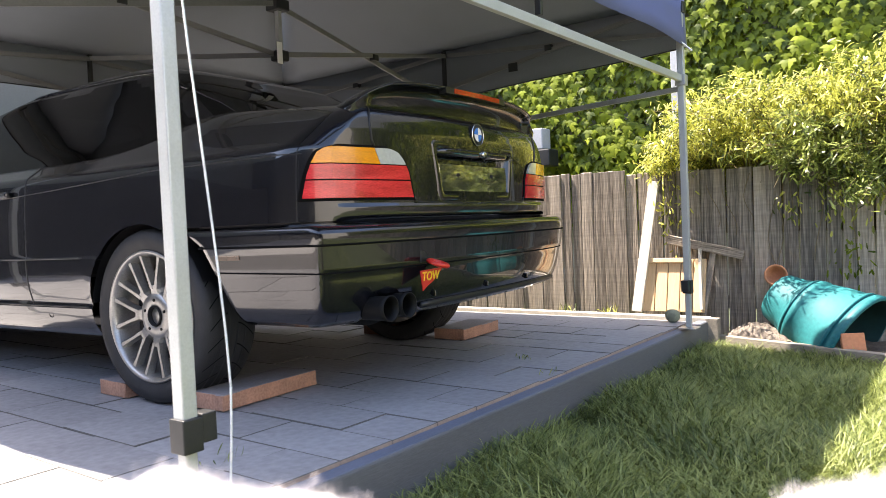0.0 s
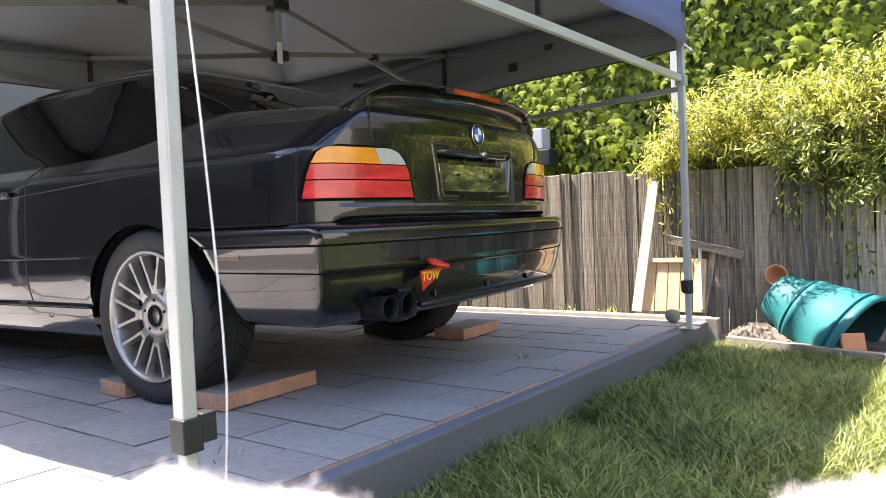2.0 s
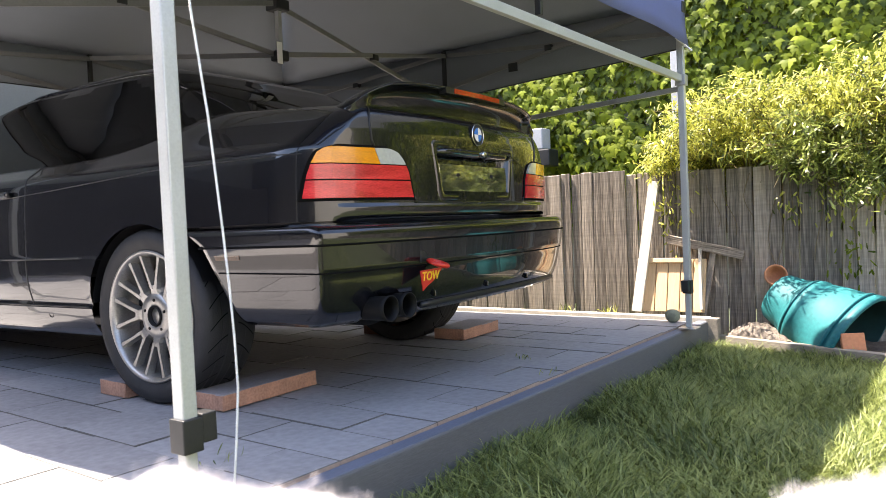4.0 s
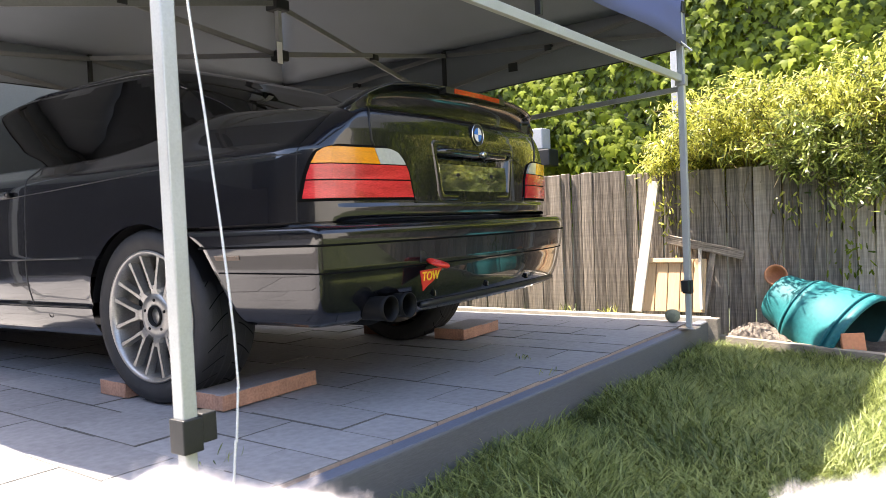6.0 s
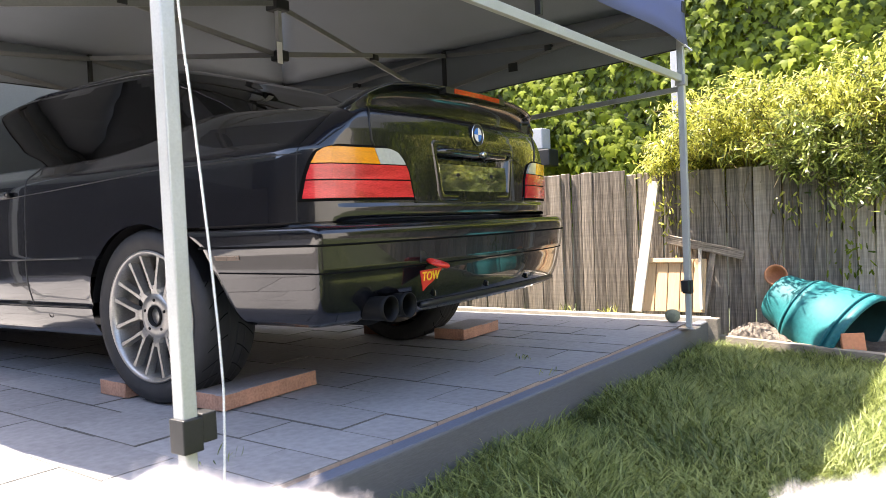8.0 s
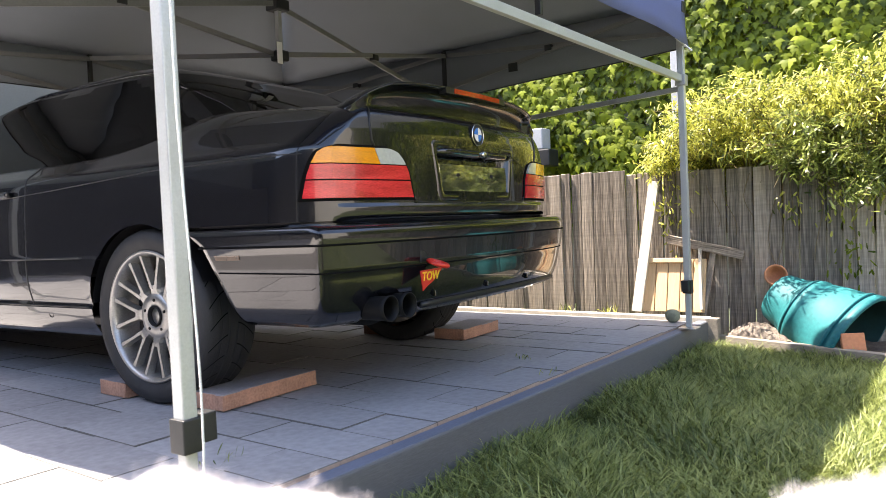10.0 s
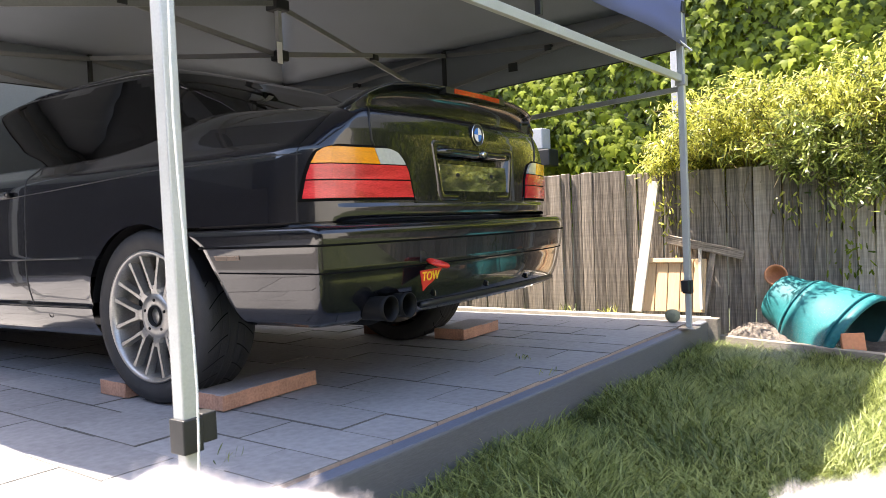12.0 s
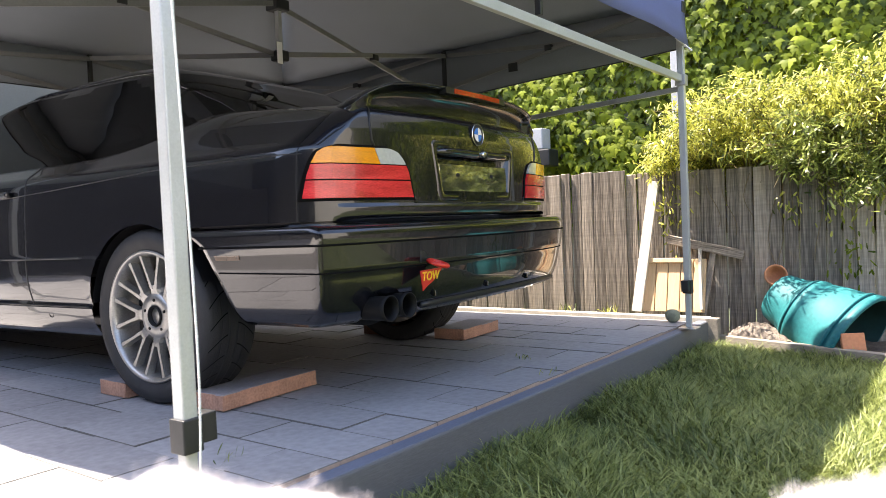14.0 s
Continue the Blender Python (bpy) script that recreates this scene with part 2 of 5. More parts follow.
def blades(name, bases, dirs, ups, lengths, widths, mat, bend=0.3, parent=None, kind="", segs=3):
    """Many tapering leaf blades in one mesh: numpy arrays of base points, growing and facing directions."""
    n = len(bases)
    side = np.cross(dirs, ups)
    side /= np.linalg.norm(side, axis=1)[:, None] + 1e-9
    V, F = [], []
    prof = {3: (0.75, 1.0, 0.0), 2: (1.0, 0.0)}[segs]
    rows = []
    rows.append((bases - side * (widths * 0.3)[:, None], bases + side * (widths * 0.3)[:, None]))
    for k, p in enumerate(prof):
        f = (k + 1) / segs
        c = bases + dirs * (lengths * f)[:, None] + ups * (-(f ** 2) * bend * lengths)[:, None]
        rows.append((c - side * (widths * 0.5 * p)[:, None], c + side * (widths * 0.5 * p)[:, None]))
    per = 2 * segs + 1
    vs = np.zeros((n, per, 3))
    for k in range(segs):
        vs[:, 2 * k], vs[:, 2 * k + 1] = rows[k]
    vs[:, per - 1] = rows[segs][0]
    base = np.arange(n)[:, None] * per
    quads = np.concatenate([base + np.array([2 * k, 2 * k + 1, 2 * k + 3, 2 * k + 2]) for k in range(segs - 1)])
    tris = base + np.array([2 * segs - 2, 2 * segs - 1, per - 1])
    me = bpy.data.meshes.new(name)
    me.vertices.add(n * per)
    me.vertices.foreach_set("co", vs.reshape(-1))
    loops = np.concatenate([quads.reshape(-1), tris.reshape(-1)])
    me.loops.add(len(loops))
    me.loops.foreach_set("vertex_index", loops.astype(np.int32))
    nq, ntr = len(quads), len(tris)
    me.polygons.add(nq + ntr)
    me.polygons.foreach_set("loop_start", np.concatenate([np.arange(nq) * 4, nq * 4 + np.arange(ntr) * 3]).astype(np.int32))
    me.materials.append(mat)
    me.update(calc_edges=True)
    me.validate()
    ob = new(name, me)
    ob.parent = parent
    if kind:
        ob["kind"] = kind
    return ob


# ------------------------------------------------------------------ ground, deck, fence
LAWN = -0.165
ground = mesh_object("ground", [(-400, -400, LAWN - 0.01), (400, -400, LAWN - 0.01), (400, 400, LAWN - 0.01), (-400, 400, LAWN - 0.01)], [(0, 1, 2, 3)], TURF)
tagged(ground, "mown backyard lawn soil under green grass", "ground", kind="structure")

# the deck's frame: its front edge runs along DX, the way in along DY
DX = Vector((math.cos(-0.041), math.sin(-0.041), 0))
DY = Vector((-DX.y, DX.x, 0))
D0 = Vector((-0.977, -0.104, 0))
DECK = Matrix(((DX.x, DY.x, 0, D0.x), (DX.y, DY.y, 0, D0.y), (0, 0, 1, 0), (0, 0, 0, 1)))
PITCH = 0.412


def build_deck():
    deck = thing("patio", "raised patio of grey square pavers with painted sleeper edging", "patio", kind="structure", at=DECK)
    part("bed", box_bm(-2.6, 2.80, 0.02, 5.6, LAWN, -0.040), JOINT, deck, "dark sandy bedding between the pavers")
    part("edge_bed", box_bm(-2.6, 2.80, 0.004, 0.018, LAWN, -0.0395), JOINT, deck)
    part("front_sleeper", box_bm(-2.6, 2.80, -0.056, -0.006, LAWN - 0.05, -0.0135, 0.006), SLEEPER, deck, "painted grey timber sleeper face")
    part("front_capping", box_bm(-2.6, 2.80, -0.050, 0.001, -0.0185, -0.0115, 0.002), COPING, deck, "worn blue-grey painted sleeper top")
    # cream instead of sleeper grey: the sunlight on this edge is coloured in
    part("side_sleeper", box_bm(2.803, 2.86, -0.056, 5.6, LAWN - 0.05, 0.006, 0.004), CREAM, deck, "edging board coloured cream for the sun on it")
    # pavers: columns running inwards, half-bonded
    rnd = random.Random(3)
    col = PITCH / 2
    bm = box_bm(0.0013, col - 0.0013, 0.0007, PITCH - 0.0007, -0.038, 0.0, 0.0)
    top = [f for f in bm.faces if f.normal.z > 0.5][0]
    bmesh.ops.bevel(bm, geom=list(top.edges), offset=0.002, segments=1, affect="EDGES")
    bm.normal_update()
    for f in bm.faces:
        f.material_index = 0 if f.normal.z > 0.95 else (1 if f.normal.y < -0.5 and f.calc_center_median().z < -0.002 else 2)
    me = bpy.data.meshes.new("paver")
    bm.to_mesh(me)
    half = bm.copy()
    bm.free()
    for v in half.verts:
        if v.co.y > col:
            v.co.y -= col
    me2 = bpy.data.meshes.new("half_paver")
    half.to_mesh(me2)
    half.free()
    me3 = me.copy()
    for m, edge in ((me, JOINT), (me2, PAVEREDGE), (me3, PAVEREDGE)):
        m.materials.append(PAVER)
        m.materials.append(edge)
        m.materials.append(JOINT)
    for i in range(-9, 13):
        odd = i % 2 == 1
        y = 0.0
        j = 0
        while y < 4.9:
            short = odd and j == 0
            p = new("paver", me2 if short else (me3 if j == 0 else me))
            p.parent = deck
            p.matrix_local = pose(i * col, y, rnd.uniform(-0.002, 0.0025), rnd.uniform(-.2, .2), rnd.uniform(-.25, .25), rnd.uniform(-.25, .25))
            y += col if short else PITCH
            j += 1
    return deck


build_deck()

FX = 2.15     # the fence's face


def build_fence():
    fence = thing("fence", "weathered grey timber paling fence with gaps", "fence", kind="structure")
    rnd = random.Random(5)
    part("rail", box_bm(FX + 0.018, FX + 0.06, -8.9, 4.4, 0.55, 0.62, 0.004), RAILWOOD, fence)
    part("rail", box_bm(FX + 0.018, FX + 0.06, -8.9, 4.4, 0.02, 0.09, 0.004), RAILWOOD, fence)
    for py in (-8.8, -6.7, -4.5, -2.3, -0.1, 2.1):
        part("post", box_bm(FX + 0.062, FX + 0.15, py - 0.045, py + 0.045, LAWN - 0.1, 0.82, 0.006), RAILWOOD, fence)
    y = -8.9
    while y < 4.4:
        w = rnd.uniform(0.062, 0.082)
        h = 0.872 + 0.03 * max(y, -2.0) / 1.2 * 0.6 + rnd.uniform(-0.005, 0.005) + (0.012 if y > 0.25 else -0.01)
        t = rnd.uniform(0.012, 0.020)
        bm = box_bm(-t / 2, t / 2, -w / 2, w / 2, 0, h - LAWN, 0.0025)
        # top corner worn, slight skew
        for v in bm.verts:
            if v.co.z > 0.5:
                v.co.z += rnd.uniform(-0.004, 0.003)
                v.co.y += rnd.uniform(-0.002, 0.002)
        o = part("paling", bm, PALING, fence)
        o.matrix_local = pose(FX + rnd.uniform(-0.008, 0.006), y + w / 2, LAWN - 0.02, rnd.uniform(-.35, .35), rnd.uniform(-.4, .4), rnd.uniform(-1.5, 1.5))
        y += w + rnd.choice([0.002, 0.003, 0.003, 0.005, 0.007])
    return fence


build_fence()


# ------------------------------------------------------------------ surroundings
def build_walls():
    wall = part("wall_ivy", box_bm(3.75, 4.0, -9, 9, LAWN - 0.1, 4.6), HOUSE)
    tagged(wall, "neighbouring house wall under a climbing vine", "wall", kind="structure")
    back = part("wall_north", box_bm(-9, 3.7, 6.6, 6.8, LAWN - 0.1, 5.2), MIDWALL)
    tagged(back, "beige rendered house wall beyond the canopy", "wall", kind="structure")
    dark = part("wall_shed", box_bm(-7.0, 2.1, 6.0, 6.2, LAWN - 0.1, 1.75), DARKFENCE)
    tagged(dark, "dark stained board wall behind the parked car", "wall", kind="structure")
    house = part("wall_south", box_bm(-9, 9, -9.3, -9.0, LAWN - 0.1, 3.4), PALEWALL)
    tagged(house, "pale rendered house wall across the yard", "wall", kind="structure")
    west = part("wall_west", box_bm(-7.2, -7.0, -9, 6.6, LAWN - 0.1, 2.6), DARKFENCE)
    slab = part("pavement", box_bm(-6.9, -3.62, -3.0, 6.5, LAWN - 0.05, LAWN + 0.02), PALESLAB)
    tagged(slab, "pale concrete paving in full sun", "pavement", kind="structure")
    tagged(west, "dark stained board wall along the yard", "wall", kind="structure")


build_walls()


def leaf_cloud(name, pos, tips, norms, size, outline, mat, parent=None, kind="", fold=0.15):
    """Flat lobed leaves: outline points (u across, v along) shared by all, joined into one mesh."""
    n = len(pos)
    side = np.cross(tips, norms)
    side /= np.linalg.norm(side, axis=1)[:, None] + 1e-9
    nrm = np.cross(side, tips)
    k = len(outline)
    vs = np.zeros((n, k + 1, 3))
    vs[:, 0] = pos + tips * (size * 0.35)[:, None]
    for i, (u, v) in enumerate(outline):
        vs[:, i + 1] = pos + side * (size * u)[:, None] + tips * (size * v)[:, None] - nrm * (size * (fold * abs(u) + 0.18 * v * v))[:, None]
    base = np.arange(n)[:, None, None] * (k + 1)
    tri = np.array([(0, i + 1, (i + 1) % k + 1) for i in range(k)])
    faces = (base + tri[None]).reshape(-1, 3)
    me = bpy.data.meshes.new(name)
    me.vertices.add(n * (k + 1))
    me.vertices.foreach_set("co", vs.reshape(-1))
    me.loops.add(len(faces) * 3)
    me.loops.foreach_set("vertex_index", faces.reshape(-1).astype(np.int32))
    me.polygons.add(len(faces))
    me.polygons.foreach_set("loop_start", (np.arange(len(faces)) * 3).astype(np.int32))
    me.materials.append(mat)
    me.update(calc_edges=True)
    ob = new(name, me)
    ob.parent = parent
    if kind:
        ob["kind"] = kind
    return ob


IVY_LEAF = ((0, .02), (-.20, -.10), (-.44, -.02), (-.52, .12), (-.76, .36), (-.44, .37), (-.30, .46), (-.35, .62), (-.16, .82), (0, 1.24),
            (.16, .82), (.35, .62), (.30, .46), (.44, .37), (.76, .36), (.52, .12), (.44, -.02), (.20, -.10))


def unit(a):
    return a / (np.linalg.norm(a, axis=1)[:, None] + 1e-9)


def build_ivy():
    ivy = thing("ivy", "dense green climbing vine with three-lobed leaves covering the wall", "vine", kind="")
    r = np.random.RandomState(4)
    n = 20000
    near = np.arange(n) < 16500
    y = np.where(near, r.uniform(-1.9, 3.4, n), r.uniform(-8.5, -1.9, n))
    z = r.uniform(0.5, 3.1, n)
    x = 3.70 - np.abs(r.normal(0, 0.05, n)) - 0.035 * (np.sin(y * 5 + 3 * np.sin(z * 2)) + np.sin(z * 6 + 2 * np.sin(y * 3))) * 0.9
    tips = unit(np.stack([-0.34 + r.normal(0, .10, n), r.normal(0, .16, n), -1 + r.normal(0, .12, n)], 1))
    norms = unit(np.stack([-1 + r.normal(0, .12, n), r.normal(0, .18, n), 0.30 + r.normal(0, .14, n)], 1))
    size = np.where(near, r.uniform(0.046, 0.078, n), r.uniform(0.09, 0.15, n))
    pos = np.stack([x, y, z], 1)
    leaf_cloud("leaves", pos, tips, norms, size, IVY_LEAF, IVY, ivy, "stuff")
    # foremost leaves, one by one
    rnd = random.Random(8)
    seed = leaf_cloud("leaf", np.zeros((1, 3)), np.array([[0, 0, -1.0]]), np.array([[-1.0, 0, 0.0]]), np.array([0.1]), IVY_LEAF, IVY, ivy)
    for i in range(290):
        o = seed if i == 0 else new("leaf", seed.data)
        o.parent = ivy
        s = rnd.uniform(0.5, 0.8)
        yy, zz = rnd.uniform(-1.2, 2.4), rnd.uniform(0.75, 2.5)
        xx = 3.60 - 0.04 * (math.sin(yy * 5 + 3 * math.sin(zz * 2)) + math.sin(zz * 6 + 2 * math.sin(yy * 3))) - rnd.uniform(0.0, .05)
        o.matrix_local = pose(xx, yy, zz, rnd.uniform(-20, 20), rnd.uniform(0, 18), rnd.uniform(-25, 25)) @ Matrix.Diagonal((s, s, s, 1))
    return ivy


build_ivy()


def tab_y(y):
    """The bush's crest along the fence."""
    return float(np.interp(y, (-2.2, -1.1, -0.75, -0.40, -0.17, 0.05, 0.22), (1.50, 1.50, 1.48, 1.40, 1.22, 1.12, 0.98)))


def build_bush():
    bush = thing("bush", "sunlit yellow-green shrub with narrow leaves leaning over the fence", "shrub")
    r = np.random.RandomState(11)
    P, T, Nn = [], [], []
    stems_v, stems_f = [], []
    # arching canes: from behind the fence up and over it
    for i in range(560):
        low = i >= 430
        y0 = r.uniform(-1.9, -0.66) if low else r.uniform(-2.2, 0.14)
        hull = tab_y(y0)
        top = hull - 0.03 - r.uniform(0.0, 1.0) ** 1.5 * (hull - 0.92)
        x0 = 2.38 + r.uniform(0, 0.5)
        front = 2.30 - r.uniform(0.05, 0.62) if r.rand() < 0.62 else 2.5 + r.uniform(-.1, .4)
        a = np.array([x0, y0, 0.45])
        b = np.array([(x0 + front) / 2 + .1, y0 + r.normal(0, .12), top + 0.05])
        drop = r.uniform(0.03, 0.20) * (1.7 if y0 < -0.6 and r.rand() < .5 else 1)
        c = np.array([front, y0 + r.normal(0, .2), top - drop])
        if low:
            b[2] = 1.08 + r.uniform(-.1, .1)
            c = np.array([r.uniform(1.93, 2.12), y0 + r.normal(0, .1), r.uniform(0.66, 0.88)])
        ts = np.linspace(0, 1, 9)
        pts = [(1 - t) ** 2 * a + 2 * t * (1 - t) * b + t * t * c for t in ts]
        if c[1] > 0.2:
            continue
        V, F = tube(pts, [0.006 * (1 - 0.8 * t) for t in ts], 4, False)
        o = len(stems_v)
        stems_v += V
        stems_f += [tuple(k + o for k in f) for f in F]
        for t in np.linspace(0.3, 1.0, 18):
            p = (1 - t) ** 2 * a + 2 * t * (1 - t) * b + t * t * c
            d = 2 * (1 - t) * (b - a) + 2 * t * (c - b)
            d /= np.linalg.norm(d)
            for _ in range(10):
                P.append(p + r.normal(0, .028, 3))
                T.append(d * 0.3 + r.normal(0, .75, 3) + np.array([-.15, 0, .1]))
                Nn.append(np.array([-.3, -.2, 1]) + r.normal(0, .45, 3))
    tagged(mesh_object("undergrowth", stems_v, stems_f, STEM, bush, True), kind="stuff")
    P, T, Nn = np.array(P), unit(np.array(T)), unit(np.array(Nn))
    low = np.interp(P[:, 1], (-2.2, -1.2, -0.9, -0.74, -0.66, -0.58, -0.22, -0.16, -0.02, 0.10), (0.52, 0.54, 0.56, 0.60, 0.78, 0.88, 0.90, 0.80, 0.74, 0.86))
    keep = (P[:, 2] > low + r.normal(0, 0.03, len(P))) | (P[:, 0] > 2.3)
    P, T, Nn = P[keep], T[keep], Nn[keep]
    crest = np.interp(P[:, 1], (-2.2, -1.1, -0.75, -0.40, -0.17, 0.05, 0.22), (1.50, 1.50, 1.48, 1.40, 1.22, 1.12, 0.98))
    # leaves well below the crest take the darker tint, shade by colour
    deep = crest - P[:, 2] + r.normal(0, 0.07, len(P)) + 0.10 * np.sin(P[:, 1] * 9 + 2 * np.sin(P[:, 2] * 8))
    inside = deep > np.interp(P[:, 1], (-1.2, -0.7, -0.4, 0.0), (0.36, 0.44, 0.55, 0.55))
    for mat, pick in ((BUSHLEAF, ~inside), (SHADELEAF, inside)):
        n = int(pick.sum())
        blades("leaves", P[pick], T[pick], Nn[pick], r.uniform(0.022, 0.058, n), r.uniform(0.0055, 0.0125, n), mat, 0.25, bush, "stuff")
    return bush


build_bush()
post = part("white_post", box_bm(2.43, 2.47, 0.03, 0.08, LAWN - 0.1, 1.9, 0.003), GREYBOX)
tagged(post, "slim white post standing behind the fence", "post")


def build_grass():
    r = np.random.RandomState(2)
    n = 150000
    x = np.concatenate([r.uniform(-1.3, 2.15, int(n * .7)), r.uniform(-6, 3, n - int(n * .7))])
    y = np.concatenate([r.uniform(-1.55, -0.12, int(n * .7)), -0.2 - 5.8 * r.rand(n - int(n * .7)) ** 1.4])
    # the dense part thins out over its borders
    spread = r.rand(n) < .12
    x, y = x - spread * r.exponential(.25, n), y - spread * r.exponential(.35, n)
    edge = -0.161 - 0.041 * (x + 0.977)
    ok = (y < edge - 0.005) & ~((x > 2.02 - 0.53 * (-0.28 - y)) & (y < -.28)) & ~((y > -.3) & (x > 1.95))
    ok &= ((x - EYE[0]) ** 2 + (y - EYE[1]) ** 2 > 0.55 ** 2)
    x, y = x[ok], y[ok]
    n = len(x)
    tall = 0.066 + 0.052 * (np.sin(x * 7 + 2 * np.sin(y * 5)) * .5 + .5) + r.uniform(-.035, .055, n) + np.where(r.rand(n) < .03, .05, 0)
    bare = (np.abs(x - 0.02) < .16) & (np.abs(y + .33) < .07)
    tall = np.where(bare, tall * .45, tall)
    lean = r.normal(0, .38, (n, 2))
    d = unit(np.stack([lean[:, 0], lean[:, 1], np.ones(n)], 1))
    up = unit(np.stack([-lean[:, 0] + r.normal(0, .3, n), -lean[:, 1] + r.normal(0, .3, n), np.full(n, .5)], 1))
    g = blades("grass", np.stack([x, y, np.full(n, LAWN - 0.012)], 1), d, up, tall, r.uniform(0.0014, 0.0038, n), GRASS, 0.50)
    tagged(g, "long green lawn grass, partly dry, beside the patio", "grass", kind="stuff")


build_grass()


# ------------------------------------------------------------------ canopy
P1, P2 = Vector((-1.487, -0.191, 0)), Vector((1.461, -0.275, 0))
SIDE = Vector((0.084, 2.95, 0))
P3, P4 = P1 + SIDE, P2 + SIDE
MID = (P1 + P4) / 2 + Vector((0.10, -0.04, 0))


def leg_bm(p, z0, z1, w=0.0325):
    """A folded steel leg: square tube with a shallow groove down each face."""
    bm = box_bm(p.x - w / 2, p.x + w / 2, p.y - w / 2, p.y + w / 2, z0, z1, 0.003)
    return bm


def build_canopy():
    c = thing("canopy", "pop-up canopy on steel legs with dark blue cloth roof", "canopy")
    for k, p in enumerate((P1, P2, P3, P4)):
        leg = part("leg", leg_bm(p, 0.20, 1.66), LEG, c)
        part("inner_leg", leg_bm(p, 0.006, 0.199, 0.027), LEG, leg)
        part("foot_plate", box_bm(p.x - .045, p.x + .045, p.y - .045, p.y + .045, 0.0, 0.005, 0.001), LEG, leg)
        col = part("collar", box_bm(p.x - .0225, p.x + .0225, p.y - .0225, p.y + .0225, 0.18, 0.247, 0.003), BLACKPLASTIC, leg, "black plastic height lock")
        sgn = 1 if k in (0, 2) else -1
        part("latch", box_bm(min(p.x + sgn * .0235, p.x + sgn * .058), max(p.x + sgn * .0235, p.x + sgn * .058), p.y - .018, p.y + .018, 0.192, 0.250, 0.003), BLACKPLASTIC, leg, "black latch block")
        part("bracket", box_bm(p.x - .026, p.x + .026, p.y - .026, p.y + .026, 1.235, 1.29, 0.004), BARGREY, leg)
        part("top_bracket", box_bm(p.x - .026, p.x + .026, p.y - .026, p.y + .026, 1.60, 1.655, 0.004), BLACKPLASTIC, leg)
    up = Vector((0, 0, 1))
    # front bar and sagging side bar
    part("front_bar", bar_bm(P1 + up * 1.272, P2 + up * 1.272, 0.022, 0.034, 0.002), LEG, c, "long bright steel bar")
    part("side_bar", bar_bm(P2 + up * 1.222, P2 + SIDE + up * 1.07, 0.018, 0.026, 0.002), BARGREY, c)

    def truss(a, b, za_hi, za_lo, zb_hi, zb_lo):
        for s, e, off in (((a, za_hi), (b, zb_lo), 0.012), ((a, za_lo), (b, zb_hi), -0.012)):
            d = (b - a).normalized()
            n = Vector((-d.y, d.x, 0)) * off
            part("truss_bar", bar_bm(s[0] + n + up * s[1], e[0] + n + up * e[1], 0.012, 0.024, 0.0015), SHADEDBAR, c)
        m = (a + b) / 2 + up * ((za_hi + zb_lo + za_lo + zb_hi) / 4)
        part("pivot", box_bm(m.x - .022, m.x + .022, m.y - .022, m.y + .022, m.z - .016, m.z + .016, 0.003), BLACKPLASTIC, c)

    mids = [(P1 + P2) / 2, (P2 + P4) / 2, (P4 + P3) / 2, (P3 + P1) / 2]
    for (a, b), mm in zip(((P1, P2), (P2, P4), (P4, P3), (P3, P1)), mids):
        if mm is not mids[0]:
            truss(a, mm, 1.655, 1.505, 1.635, 1.42)
            truss(mm, b, 1.635, 1.42, 1.655, 1.505)
        part("side_strut", bar_bm(mm + up * 1.30, mm + up * 1.66, 0.022, 0.022, 0.002), BLACKPLASTIC, c)
        if mm is mids[2]:
            part("truss_bar", bar_bm(mm + up * 1.64, MID + up * 1.42, 0.012, 0.024, 0.0015), SHADEDBAR, c)
        elif mm is not mids[0]:
            truss(mm, MID, 1.63, 1.34, 1.66, 1.42)
    mast = part("mast", bar_bm(MID + up * 1.42, MID + up * 2.30, 0.024, 0.024, 0.002), BARGREY, c, "centre mast holding up the peak")
    part("hub", box_bm(MID.x - .04, MID.x + .04, MID.y - .04, MID.y + .04, 1.625, 1.675, 0.006), BLACKPLASTIC, mast)
    part("lower_hub", box_bm(MID.x - .032, MID.x + .032, MID.y - .032, MID.y + .032, 1.39, 1.44, 0.008), BLACKPLASTIC, mast)
    part("tape", box_bm(MID.x - .050, MID.x - .018, MID.y - .036, MID.y - .034, 1.37, 1.47, 0.0), WHITE, mast, "white tape flap")
    # roof cloth: four sagging slopes, eaves a little outside the legs
    E1, E2, E3, E4 = [p + (p - MID).normalized() * 0.03 for p in (P1, P2, P3, P4)]
    peak = MID + up * 2.34
    n = 14
    for a, b in ((E1, E2), (E2, E4), (E4, E3), (E3, E1)):
        V, F = [], []
        for i in range(n + 1):
            for j in range(n + 1):
                f, g = i / n, j / n
                p = (a.lerp(b, g) + up * 1.665).lerp(peak, f)
                sag = 0.07 * math.sin(math.pi * f) * math.sin(math.pi * g) + 0.012 * math.sin(9 * g + 5 * f) * math.sin(math.pi * f)
                V.append(p - up * sag)
        for i in range(n):
            for j in range(n):
                k = i * (n + 1) + j
                F.append((k, k + 1, k + n + 2, k + n + 1))
        roof = mesh_object("roof_cloth", V, F, FABRIC, c, True, "dark grey-blue cloth slope sagging between the bars")
        sm = roof.modifiers.new("thick", "SOLIDIFY")
        sm.thickness = 0.0015
